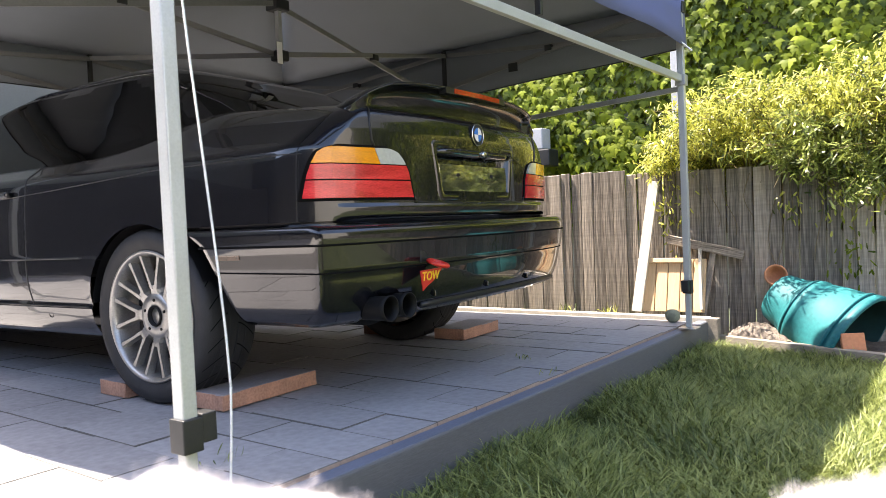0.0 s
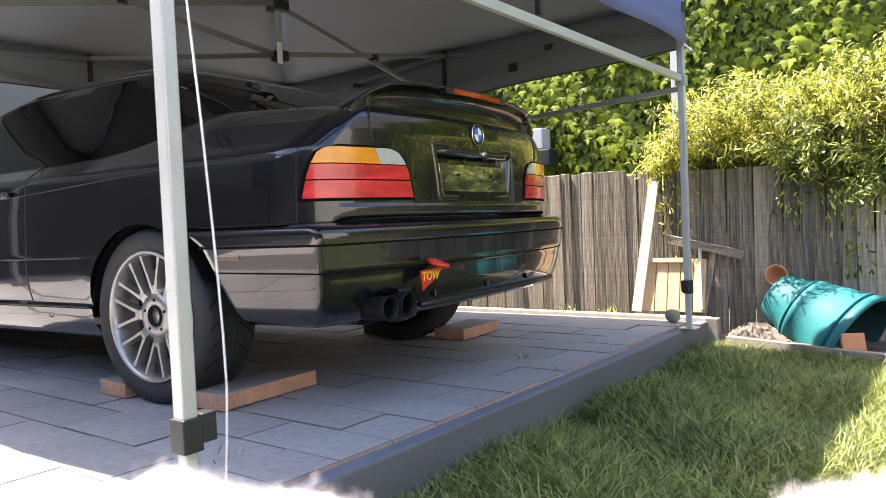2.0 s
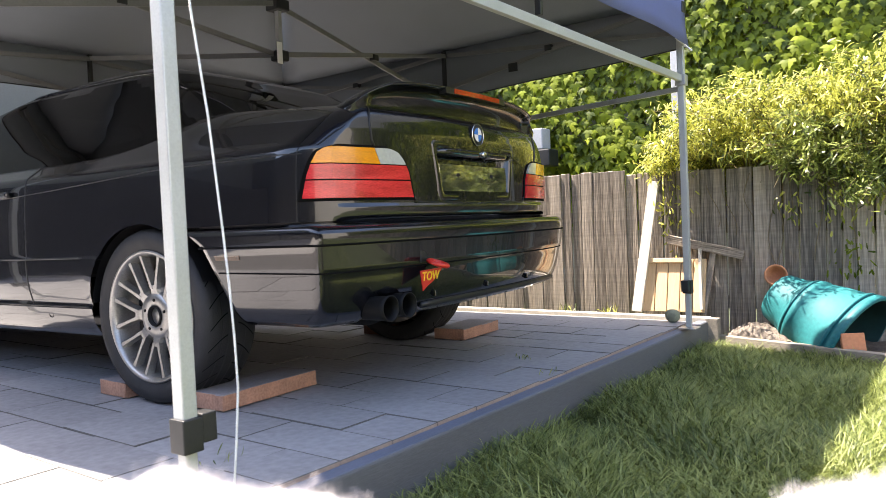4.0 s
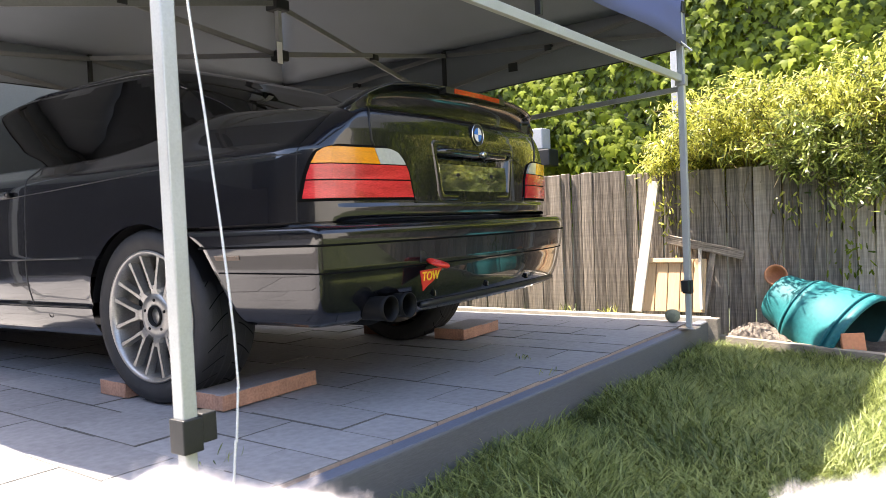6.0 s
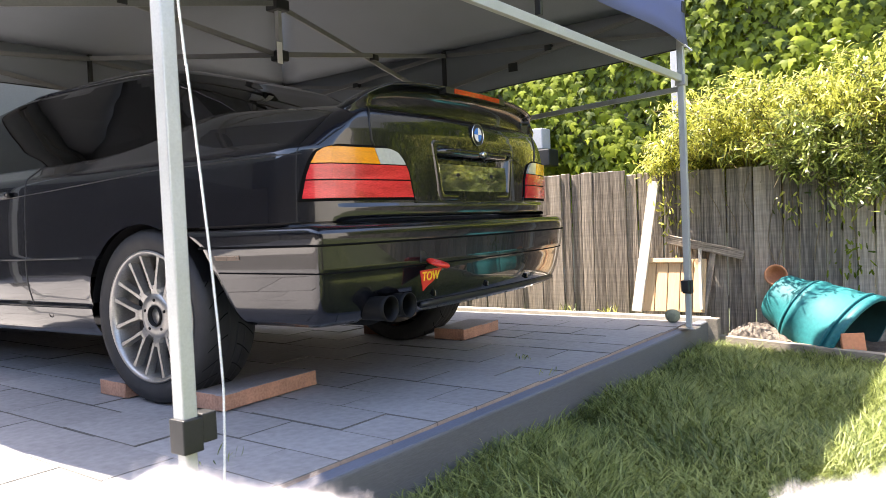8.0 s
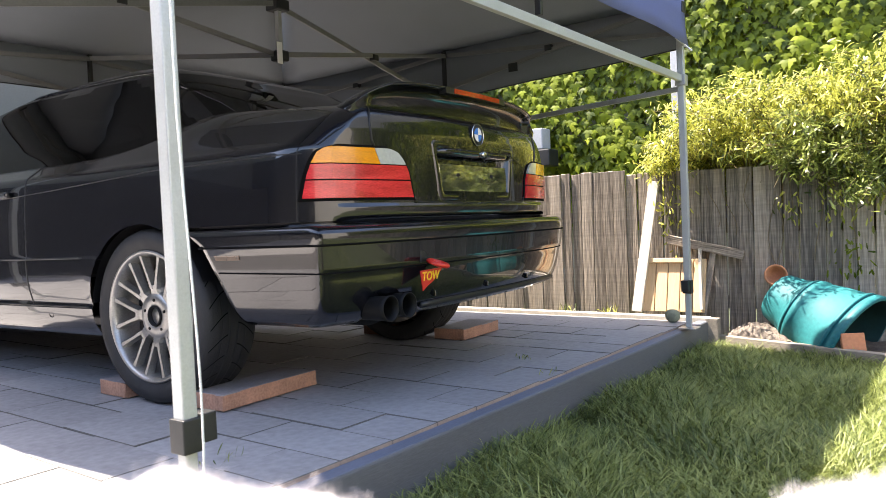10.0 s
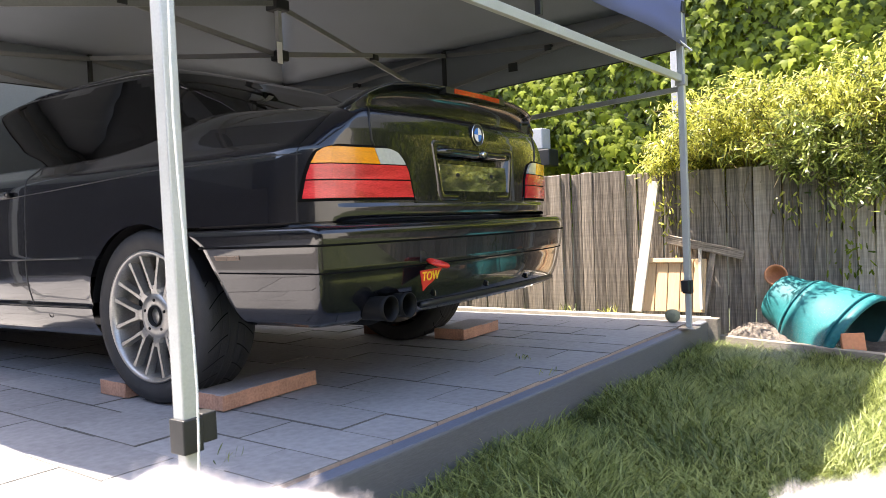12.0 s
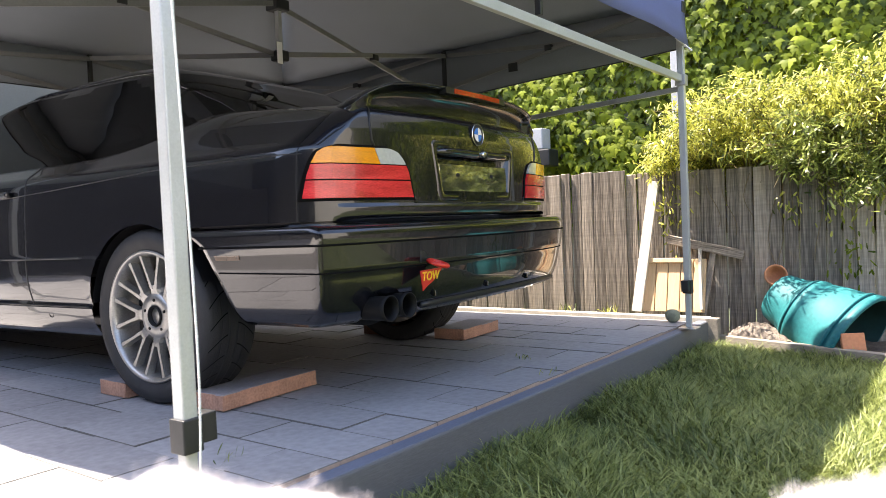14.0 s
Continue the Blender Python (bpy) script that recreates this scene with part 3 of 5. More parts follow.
    for a, b, mat, drops in ((E1, E2, BLUECLOTH, (0.235, 0.235)), (E2, E4, FABRIC, (0.234, 0.36)), (E4, E3, FABRIC, (0.22, 0.22)), (E3, E1, FABRIC, (0.22, 0.22))):
        V, F = [], []
        m = 40
        d = (b - a).normalized()
        out = Vector((d.y, -d.x, 0))
        for i in range(m + 1):
            g = i / m
            p = a.lerp(b, g)
            dr = drops[0] * (1 - g) + drops[1] * g
            for k in range(4):
                f = k / 3
                V.append(p + up * (1.667 - dr * f) + out * (0.02 * f + 0.012 * f * math.sin(17 * g) - 0.008 * math.sin(math.pi * f)))
        for i in range(m):
            for k in range(3):
                q = i * 4 + k
                F.append((q, q + 1, q + 5, q + 4))
        v = mesh_object("valance", V, F, mat, c, True, "hanging blue cloth edge" if mat is BLUECLOTH else "hanging dark cloth edge")
        sm = v.modifiers.new("thick", "SOLIDIFY")
        sm.thickness = 0.0015
        if mat is not BLUECLOTH:
            hem = tube_object("hem", V[3::4], 0.0035, BLACKPLASTIC, v, 5)
        else:
            front = (v, a + up * 1.667)
    part("corner_strap", bar_bm((1.39, -0.275, 1.465), (1.466, -0.33, 1.404), 0.012, 0.006, 0.001), WHITE, c, "white strap at the cloth corner")
    part("patch", box_bm(1.468, 1.472, 0.665, 0.725, 1.455, 1.505, 0.001), BLACKPLASTIC, c, "small black patch on the side cloth")
    return front


FRONT_VALANCE, VALANCE_TOP = build_canopy()


# ------------------------------------------------------------------ car
AXLE = 0.925
WHEEL_Z = 0.312
ARCH_R = 0.326
FRONT_AXLE = AXLE + 2.70


def tab(z, rows):
    return float(np.interp(z, [r[0] for r in rows], [r[1] for r in rows]))


W_TAB = ((0.222, 0.772), (0.236, 0.790), (0.252, 0.803), (0.272, 0.813), (0.295, 0.820), (0.318, 0.824), (0.335, 0.826), (0.345, 0.820), (0.37, 0.828), (0.40, 0.835), (0.43, 0.8395), (0.46, 0.842), (0.50, 0.843), (0.520, 0.8435), (0.530, 0.838), (0.60, 0.838), (0.72, 0.836), (0.81, 0.831), (0.832, 0.828), (0.845, 0.820), (0.857, 0.804), (0.873, 0.783), (0.893, 0.756), (0.913, 0.729), (0.933, 0.701), (0.951, 0.669), (0.966, 0.636), (0.977, 0.601), (0.985, 0.560))
R_TAB = ((0.20, 0.10), (0.611, 0.069), (0.617, 0.050), (0.624, 0.034), (0.634, 0.028), (0.660, 0.028), (0.668, 0.042), (0.80, 0.042), (0.90, 0.042), (0.935, 0.046), (0.955, 0.051), (0.970, 0.060), (0.985, 0.085))
# half width of the rear face, out to its creased corner
X_TAB = ((0.20, 0.735), (0.84, 0.735), (0.86, 0.718), (0.89, 0.690), (0.92, 0.660), (0.95, 0.618), (0.97, 0.580), (0.985, 0.530))
B_TAB_R = ((0.300, 0.075), (0.315, 0.052), (0.34, 0.038), (0.38, 0.026), (0.43, 0.017), (0.46, 0.012), (0.475, 0.006), (0.545, 0.000), (0.560, -0.006), (0.585, -0.002), (0.600, 0.012), (0.610, 0.045), (0.612, 0.075))
B_TAB_W = ((0.300, 0.790), (0.315, 0.806), (0.34, 0.818), (0.38, 0.827), (0.43, 0.835), (0.475, 0.842), (0.545, 0.848), (0.585, 0.850), (0.600, 0.846), (0.610, 0.835), (0.612, 0.825))
CORNER = 0.068
PLATE_X, PLATE_Z = 0.278, (0.692, 0.864)
FRONT_TAB = ((0.20, 4.36), (0.40, 4.43), (0.55, 4.42), (0.70, 4.33), (0.80, 4.25), (0.90, 3.6), (0.985, 3.3))


def rise(y, z):
    """The boot deck climbs a little towards the cabin."""
    return 0.075 * min(max(y - 0.10, 0), 0.6) * min(max((1.3 - y) / 0.5, 0), 1) * min(max((z - 0.86) / 0.12, 0), 1)


def outline(z, wt=W_TAB, rt=R_TAB, y_end=2.2, bow=0.030):
    """Half plan outline at height z, from the rear centre round the corner and forward along the side: points (x, y), x positive."""
    w, r = tab(z, wt), tab(z, rt)
    pts = []
    if wt is B_TAB_W:
        # the bumper turns the corner softly
        for k in range(48):
            t = math.pi / 2 * (k / 47) ** 1.25
            x = w * max(0.0, math.sin(t)) ** (2 / 2.45)
            pts.append((x, r + CORNER * (1 - max(0.0, math.cos(t)) ** (2 / 2.45)) + bow * (x / w) ** 2))
    else:
        # a bowed rear face up to a crease, then a short rounded corner
        xc = tab(z, X_TAB)
        rb = 0.042 if 0.59 < z < 0.7 else r          # the ledge under the lamps ends at the crease
        d, bend = w - xc, 0.076 * (xc / 0.715) ** 2.5
        yc = rb + bend
        for k in range(28):
            u = k / 27
            pts.append((xc * u, rb + bend * u ** 2.5 + (r - rb) * (1 - u ** 10)))
        for k in range(1, 21):
            t = k / 20
            pts.append(((1 - t) ** 2 * xc + 2 * t * (1 - t) * (w - 0.1 * d) + t * t * w, (1 - t) ** 2 * yc + 2 * t * (1 - t) * (yc + 0.6 * d) + t * t * (yc + 1.2 * d)))
    n = int(round((y_end - pts[-1][1]) / 0.03))
    y0 = pts[-1][1]
    for k in range(1, n + 1):
        y = y0 + (y_end - y0) * k / n
        pts.append((w + 0.004 * math.sin(min(y, 2.2) / 2.2 * math.pi), y))
    return pts


def surface(s, z, side=-1, off=0.0, wt=W_TAB, rt=R_TAB):
    """The point on the skin at arc length s from the rear centre and height z, pushed out by off."""
    pts = np.array(outline(z, wt, rt))
    seg = np.linalg.norm(np.diff(pts, axis=0), axis=1)
    cum = np.concatenate([[0], np.cumsum(seg)])
    x, y = np.interp(s, cum, pts[:, 0]), np.interp(s, cum, pts[:, 1])
    x2, y2 = np.interp(s + 0.01, cum, pts[:, 0]), np.interp(s + 0.01, cum, pts[:, 1])
    d = np.array([x2 - x, y2 - y])
    d /= np.linalg.norm(d) + 1e-9
    nx, ny = d[1], -d[0]
    return Vector((side * (x + nx * off), y + ny * off, z + rise(y, z)))


def s_of_y(y, z, wt=W_TAB, rt=R_TAB):
    """Arc length at which the outline passes y on the side."""
    pts = np.array(outline(z, wt, rt))
    cum = np.concatenate([[0], np.cumsum(np.linalg.norm(np.diff(pts, axis=0), axis=1))])
    return float(np.interp(y, pts[22:, 1], cum[22:]))


def skin_patch(name, rows, mat, parent, side=-1, off=0.004, thick=0.012, nu=24, wt=W_TAB, rt=R_TAB, label=""):
    """A raised pane lying on the skin: rows of (z, s0, s1) from the bottom up."""
    V, F = [], []
    nr = len(rows)
    for o in (off, off - thick):
        for z, s0, s1 in rows:
            for k in range(nu + 1):
                V.append(surface(s0 + (s1 - s0) * k / nu, z, side, o, wt, rt))
    m = nu + 1
    b = nr * m
    for i in range(nr - 1):
        for k in range(nu):
            q = i * m + k
            F.append((q, q + 1, q + m + 1, q + m))
            F.append((b + q + m, b + q + m + 1, b + q + 1, b + q))
    for k in range(nu):
        F.append((b + k, b + k + 1, k + 1, k))
        t = (nr - 1) * m + k
        F.append((t, t + 1, b + t + 1, b + t))
    for i in range(nr - 1):
        q = i * m
        F.append((q, q + m, b + q + m, b + q))
        q = i * m + nu
        F.append((b + q, b + q + m, q + m, q))
    if side > 0:
        F = [f[::-1] for f in F]
    o = mesh_object(name, V, F, mat, parent, False, label)
    return o


def skin_line(name, sz, parent, side=-1, radius=0.0025, off=0.0, wt=W_TAB, rt=R_TAB, mat=None, label=""):
    """A seam or rubbing line along (s, z) points on the skin."""
    pts = []
    for (s0, z0), (s1, z1) in zip(sz[:-1], sz[1:]):
        n = max(2, int(abs(s1 - s0) / 0.025) + int(abs(z1 - z0) / 0.03) + 1)
        for k in range(n):
            pts.append(surface(s0 + (s1 - s0) * k / n, z0 + (z1 - z0) * k / n, side, off, wt, rt))
    pts.append(surface(sz[-1][0], sz[-1][1], side, off, wt, rt))
    return tube_object(name, pts, radius, mat or TRIMBLACK, parent, 6, label)


def levels(lo, hi, table, step=0.022):
    zs = set(np.arange(lo, hi, step).round(4)) | {r[0] for r in table if lo <= r[0] <= hi} | {hi}
    zs = sorted(zs)
    keep = [zs[0]]
    for z in zs[1:]:
        if z - keep[-1] > 0.004:
            keep.append(z)
    return keep


def full_outline(z):
    """From the rear centre to the front centre."""
    pts = outline(z)
    w, f = tab(z, W_TAB), tab(z, FRONT_TAB)
    y = 2.2
    while y < f - 0.46:
        y += 0.03
        pts.append((w, y))
    y0 = pts[-1][1]
    for k in range(1, 25):
        t = k / 24 * math.pi / 2
        pts.append((w * math.cos(t) ** 0.5 if k < 24 else 0.0, y0 + (f - y0) * math.sin(t) ** 0.6))
    return pts


def build_body(car):
    """The painted shell below the waist, with wheel openings cut out of it."""
    zs = levels(0.222, 0.985, W_TAB + R_TAB + X_TAB, 0.018)
    grid = []
    N = 270
    for z in zs:
        pts = np.array(full_outline(z))
        cum = np.concatenate([[0], np.cumsum(np.linalg.norm(np.diff(pts, axis=0), axis=1))])
        # dense round the rear corner and along the visible side
        tail = cum[47]
        s = np.concatenate([np.linspace(0, tail, 80), np.linspace(tail, cum[-1], N - 80 + 1)[1:]])
        grid.append(np.stack([np.interp(s, cum, pts[:, 0]), np.interp(s, cum, pts[:, 1])], 1))
    V, F, cut = [], [], set()
    for side in (-1, 1):
        o = len(V)
        for z, row in zip(zs, grid):
            for x, y in row:
                V.append(Vector((side * x, y, z + rise(y, z))))
        for i in range(len(zs) - 1):
            for k in range(N - 1):
                q = o + i * N + k
                f = (q, q + 1, q + N + 1, q + N)
                c = sum((V[j] for j in f), Vector()) / 4
                if any(math.hypot(c.y - a, c.z - WHEEL_Z) < ARCH_R and abs(c.x) > 0.5 for a in (AXLE, FRONT_AXLE)):
                    cut.update(f)
                    continue
                if c.z < 0.614 and c.y < AXLE - 0.1:      # room for the bumper
                    continue
                if abs(c.x) < PLATE_X - 0.008 and PLATE_Z[0] + 0.008 < c.z < PLATE_Z[1] - 0.008 and c.y < 0.2:      # the plate recess
                    continue
                F.append(f if side < 0 else f[::-1])
    used = {j for f in F for j in f}
    for j in used:
        v = V[j]
        for a in (AXLE, FRONT_AXLE):
            d = math.hypot(v.y - a, v.z - WHEEL_Z)
            if (j in cut or d < ARCH_R + 0.006) and d < ARCH_R + 0.05 and abs(v.x) > 0.5:
                k = ARCH_R / d
                v.y, v.z = a + (v.y - a) * k, WHEEL_Z + (v.z - WHEEL_Z) * k
                v.x += math.copysign(0.0015, v.x)
    # deck lids: close the top between the shoulders
    z = zs[-1]
    row = grid[-1]
    o = len(V)
    M = 12
    for x, y in row:
        for k in range(M + 1):
            g = -1 + 2 * k / M
            V.append(Vector((x * g, y, z + rise(y, z) + 0.016 * (1 - g * g) * min(1, max(0, (y - 0.1) / 0.25)))))
    for i in range(N - 1):
        for k in range(M):
            q = o + i * (M + 1) + k
            F.append((q, q + 1, q + M + 2, q + M + 1))
    bm = bmesh.new()
    bv = [bm.verts.new(v) for v in V]
    for f in F:
        try:
            bm.faces.new([bv[j] for j in f])
        except ValueError:
            pass
    bmesh.ops.delete(bm, geom=[v for v in bm.verts if not v.link_faces], context="VERTS")
    bmesh.ops.remove_doubles(bm, verts=bm.verts, dist=0.0006)
    bmesh.ops.recalc_face_normals(bm, faces=bm.faces)
    return part("body", bm, PAINT, car, "glossy near-black painted body panels", True)


G_W = ((0.86, 0.772), (0.95, 0.735), (1.05, 0.685), (1.15, 0.632), (1.22, 0.590), (1.26, 0.552), (1.282, 0.500), (1.296, 0.40), (1.303, 0.24))
G_R = ((0.86, 0.42), (0.95, 0.52), (1.0, 0.60), (1.10, 0.78), (1.18, 0.94), (1.22, 1.03), (1.255, 1.10), (1.28, 1.18), (1.296, 1.28), (1.303, 1.36))
G_F = ((0.86, 3.50), (1.0, 3.28), (1.10, 3.02), (1.17, 2.74), (1.225, 2.36), (1.255, 2.12), (1.28, 1.90), (1.296, 1.70), (1.303, 1.56))


def cabin_point(t, z, off=0.0):
    """The cabin's skin: t runs 0 (rear centre) to 1 (front centre) on the car's left."""
    w, r, f = tab(z, G_W) + off, tab(z, G_R) - off, tab(z, G_F) + off
    a = t * math.pi
    c, s = math.cos(a), math.sin(a)
    n = 2 / 5.0
    yc, hl = (r + f) / 2, (f - r) / 2
    return Vector((-w * abs(s) ** n, yc - hl * math.copysign(abs(c) ** n, c), z))


def build_cabin(car):
    zs = list(np.linspace(0.86, 1.24, 20)) + [1.255, 1.268, 1.28, 1.289, 1.296, 1.303]
    ts = []
    N = 120
    for k in range(N + 1):
        ts.append(0.5 - 0.5 * math.cos(math.pi * k / N))
    groups = {"cabin_shell": [], "side_window": [], "rear_window": [], "windscreen": []}
    V = []
    for z in zs:
        for t in ts:
            V.append(cabin_point(t, z))
    m = N + 1
    for i in range(len(zs) - 1):
        for k in range(N):
            q = i * m + k
            f = (q + m, q + m + 1, q + 1, q)
            c = sum((V[j] for j in f), Vector()) / 4
            nn = (V[f[1]] - V[f[0]]).cross(V[f[2]] - V[f[1]]).normalized()
            g = "cabin_shell"
            rear, front = tab(c.z, G_R), tab(c.z, G_F)
            if abs(nn.x) > 0.55 and 0.875 < c.z < 1.225 and c.y > rear + 0.23 + (c.z - 0.9) * 0.05 and c.y < front - 0.07 and not (abs(c.y - 1.63) < 0.02):
                g = "side_window"
            elif abs(c.x) < tab(c.z, G_W) * 0.86 and c.y < 1.5 and 1.0 < c.z < 1.235:
                g = "rear_window"
            elif abs(c.x) < tab(c.z, G_W) * 0.9 and c.y > 1.9 and 0.97 < c.z < 1.235:
                g = "windscreen"
            groups[g].append(f)
    mir = [Vector((-v.x, v.y, v.z)) for v in V]
    for name, faces in groups.items():
        if name == "side_window":
            for vs, fl in ((V, False), (mir, True)):
                o = mesh_object(name, vs, [f[::-1] if fl else f for f in faces], WINDOWGLASS, car, True, "dark tinted glass")
                clean(o)
        else:
            vs = V + mir
            o = mesh_object(name, vs, faces + [tuple(j + len(V) for j in f[::-1]) for f in faces], PAINT if name == "cabin_shell" else WINDOWGLASS, car, True,
                            "" if name == "cabin_shell" else "dark tinted glass")
            clean(o)
    for sgn in (-1, 1):
        rail = [cabin_point(t, 1.243 - 1.1 * max(0.0, abs(t - 0.5) - 0.17) ** 1.5 * 3, 0.003) for t in np.linspace(0.24, 0.78, 40)]
        tube_object("drip_rail", [Vector((-sgn * p.x, p.y, p.z)) for p in rail], 0.006, PAINT, car, 6)
    cap = [cabin_point(t, 1.303) for t in ts]
    cap += [Vector((-v.x, v.y, v.z)) for v in reversed(cap)]
    bm = bmesh.new()
    bm.faces.new([bm.verts.new(v) for v in cap[::4]])
    part("roof_panel", bm, PAINT, car)


def clean(o):
    bm = bmesh.new()
    bm.from_mesh(o.data)
    bmesh.ops.delete(bm, geom=[v for v in bm.verts if not v.link_faces], context="VERTS")
    bmesh.ops.remove_doubles(bm, verts=bm.verts, dist=0.0005)
    bm.to_mesh(o.data)
    bm.free()
    o.data.polygons.foreach_set("use_smooth", [True] * len(o.data.polygons))


def build_bumper(car):
    zs = levels(0.300, 0.612, B_TAB_R + B_TAB_W, 0.02)
    V, F = [], []
    N = 71
    for side in (-1, 1):
        o = len(V)
        for z in zs:
            y1 = tab(z, ((0.30, 0.452), (0.33, 0.472), (0.45, 0.528), (0.55, 0.585), (0.612, 0.68)))
            s1 = s_of_y(y1, z, B_TAB_W, B_TAB_R)
            ss = np.concatenate([np.linspace(0, 0.78, 40), np.linspace(0.78, s1, 33)[1:]])
            for sv in ss:
                V.append(surface(float(sv), z, side, 0, B_TAB_W, B_TAB_R))
        for i in range(len(zs) - 1):
            for k in range(N):
                q = o + i * (N + 1) + k
                c = (V[q] + V[q + N + 2]) / 2
                # cut-out over the tail pipes
                if side < 0 and 0.455 < ss[k] + 0.01 < 0.655 and c.z < 0.388:
                    continue
                f = (q, q + 1, q + N + 2, q + N + 1)
                F.append(f[::-1] if side < 0 else f)
    b = mesh_object("bumper", V, F, PAINT, car, True, "glossy near-black rear bumper with rubbing strips")
    clean(b)
    sm = b.modifiers.new("thick", "SOLIDIFY")
    sm.thickness, sm.offset = 0.006, -1
    for side in (-1, 1):
        smax = s_of_y(0.60, 0.55, B_TAB_W, B_TAB_R)
        skin_line("rubbing_strip", [(0, 0.545), (smax, 0.548)], b, side, 0.0038, 0.0, B_TAB_W, B_TAB_R, JOINTBLACK)
        skin_line("crease", [(0, 0.462), (0.5, 0.462), (smax - 0.10, 0.468)], b, side, 0.0028, 0.0, B_TAB_W, B_TAB_R, JOINTBLACK)
    return b


def build_wheel(name, lock=False):
    """A tyre on a multi-spoke alloy rim, its outer face towards -x, centre at the origin."""
    w = thing(name, "", "")
    R = WHEEL_Z
    prof = [(0.105, 0.235), (0.117, 0.262), (0.118, 0.285), (0.108, 0.303), (0.092, 0.310), (0.07, R), (0.04, R), (0.0, R), (-0.04, R), (-0.080, 0.310), (-0.098, 0.303), (-0.110, 0.287), (-0.112, 0.265), (-0.104, 0.243), (-0.098, 0.233)]
    V, F = lathe(prof, 72)
    tyre = mesh_object("tyre", V, F, RUBBER, w, True, "black low-profile tyre")
    for x in (-0.050, -0.015, 0.020, 0.055):
        V, F = lathe([(x - 0.0035, R + 0.0005), (x, R + 0.0012), (x + 0.0035, R + 0.0005)], 72)
        mesh_object("groove", V, F, TRIMBLACK, tyre, True)
    # slanting cuts across the tread
    V, F = [], []
    for k in range(26):
        for sgn in (-1, 1):
            a0 = 2 * math.pi * (k + 0.25 * sgn) / 26
            o = len(V)
            for q in range(6):
                u = q / 5
                a, x = a0 + 0.17 * u ** 1.4, sgn * (0.022 + 0.072 * u)
                r = R + 0.0011 - 0.0030 * u ** 5
                for d in (-0.0075, 0.0075):
                    V.append((x, r * math.cos(a + d), r * math.sin(a + d)))
            F += [(o + 2 * q, o + 2 * q + 1, o + 2 * q + 3, o + 2 * q + 2) for q in range(5)]
    tagged(mesh_object("tread_cuts", V, F, JOINTBLACK, tyre, False), kind="stuff")
    lip = [(-0.096, 0.232), (-0.104, 0.236), (-0.107, 0.232), (-0.104, 0.222), (-0.088, 0.216), (-0.060, 0.210), (0.02, 0.200), (0.098, 0.215)]
    V, F = lathe(lip, 72)
    rim = mesh_object("rim", V, F, ALLOY, w, True, "silver alloy rim lip")
    # hub disc
    V, F = lathe([(-0.070, 0.0), (-0.070, 0.030), (-0.066, 0.034), (-0.078, 0.036), (-0.082, 0.042), (-0.081, 0.060), (-0.079, 0.078), (-0.070, 0.086), (-0.040, 0.088)], 48)
    mesh_object("hub", V, F, ALLOY, rim, True)
    V, F = lathe([(-0.062, 0.0), (-0.062, 0.030), (-0.086, 0.031), (-0.086, 0.036), (-0.078, 0.037)], 32)
    mesh_object("centre_bore", V, F, DARKSTEEL, rim, True)
    for k in range(5):
        a = 2 * math.pi * k / 5 + 0.3
        V, F = lathe([(-0.084, 0.0), (-0.084, 0.0055), (-0.074, 0.0065)], 6)
        o = mesh_object("bolt", V, F, DARKSTEEL, rim)
        o.matrix_local = Matrix.Translation((0, 0.056 * math.cos(a), 0.056 * math.sin(a)))
    # eight forked spokes
    def spoke_mesh(pts):
        bm0 = bmesh.new()
        rows = []
        for x, y, r, hw in pts:
            rows.append([bm0.verts.new((x + 0.028, y - hw * 1.2, r)), bm0.verts.new((x, y - hw * 0.7, r)), bm0.verts.new((x, y + hw * 0.7, r)), bm0.verts.new((x + 0.028, y + hw * 1.2, r))])
        for a, b in zip(rows[:-1], rows[1:]):
            for k in range(4):
                k2 = (k + 1) % 4
                bm0.faces.new((a[k], a[k2], b[k2], b[k]))
        bmesh.ops.recalc_face_normals(bm0, faces=bm0.faces)
        me = bpy.data.meshes.new("spoke")
        bm0.to_mesh(me)
        bm0.free()
        me.materials.append(ALLOY)
        return me

    stem = spoke_mesh([(-0.074, 0, 0.066, 0.032), (-0.079, 0, 0.084, 0.025), (-0.082, 0, 0.098, 0.0215), (-0.083, 0, 0.110, 0.0205)])
    arms = [spoke_mesh([(-0.083, k * 0.0105, 0.096, 0.0105), (-0.087, k * 0.024, 0.138, 0.0080), (-0.091, k * 0.040, 0.182, 0.0080), (-0.095, k * 0.0525, 0.218, 0.0125)]) for k in (-1, 1)]
    for k in range(8):
        for me in (stem, *arms):
            s = new("spoke", me)
            s.parent = rim
            s.matrix_local = Matrix.Rotation(2 * math.pi * k / 8, 4, "X")
    V, F = lathe([(-0.03, 0.055), (-0.03, 0.160), (-0.008, 0.160), (-0.008, 0.055)], 48)
    mesh_object("brake_disc", V, F, DARKSTEEL, w, False, "dull steel brake disc")
    part("caliper", box_bm(-0.045, 0.02, 0.075, 0.150, -0.07, 0.07, 0.012), DARKSTEEL, w)
    V, F = lathe([(-0.015, 0.165), (0.0, 0.185), (0.03, 0.198), (0.1, 0.2)], 48)
    mesh_object("barrel", V, F, ALLOY, w, True)
    return w


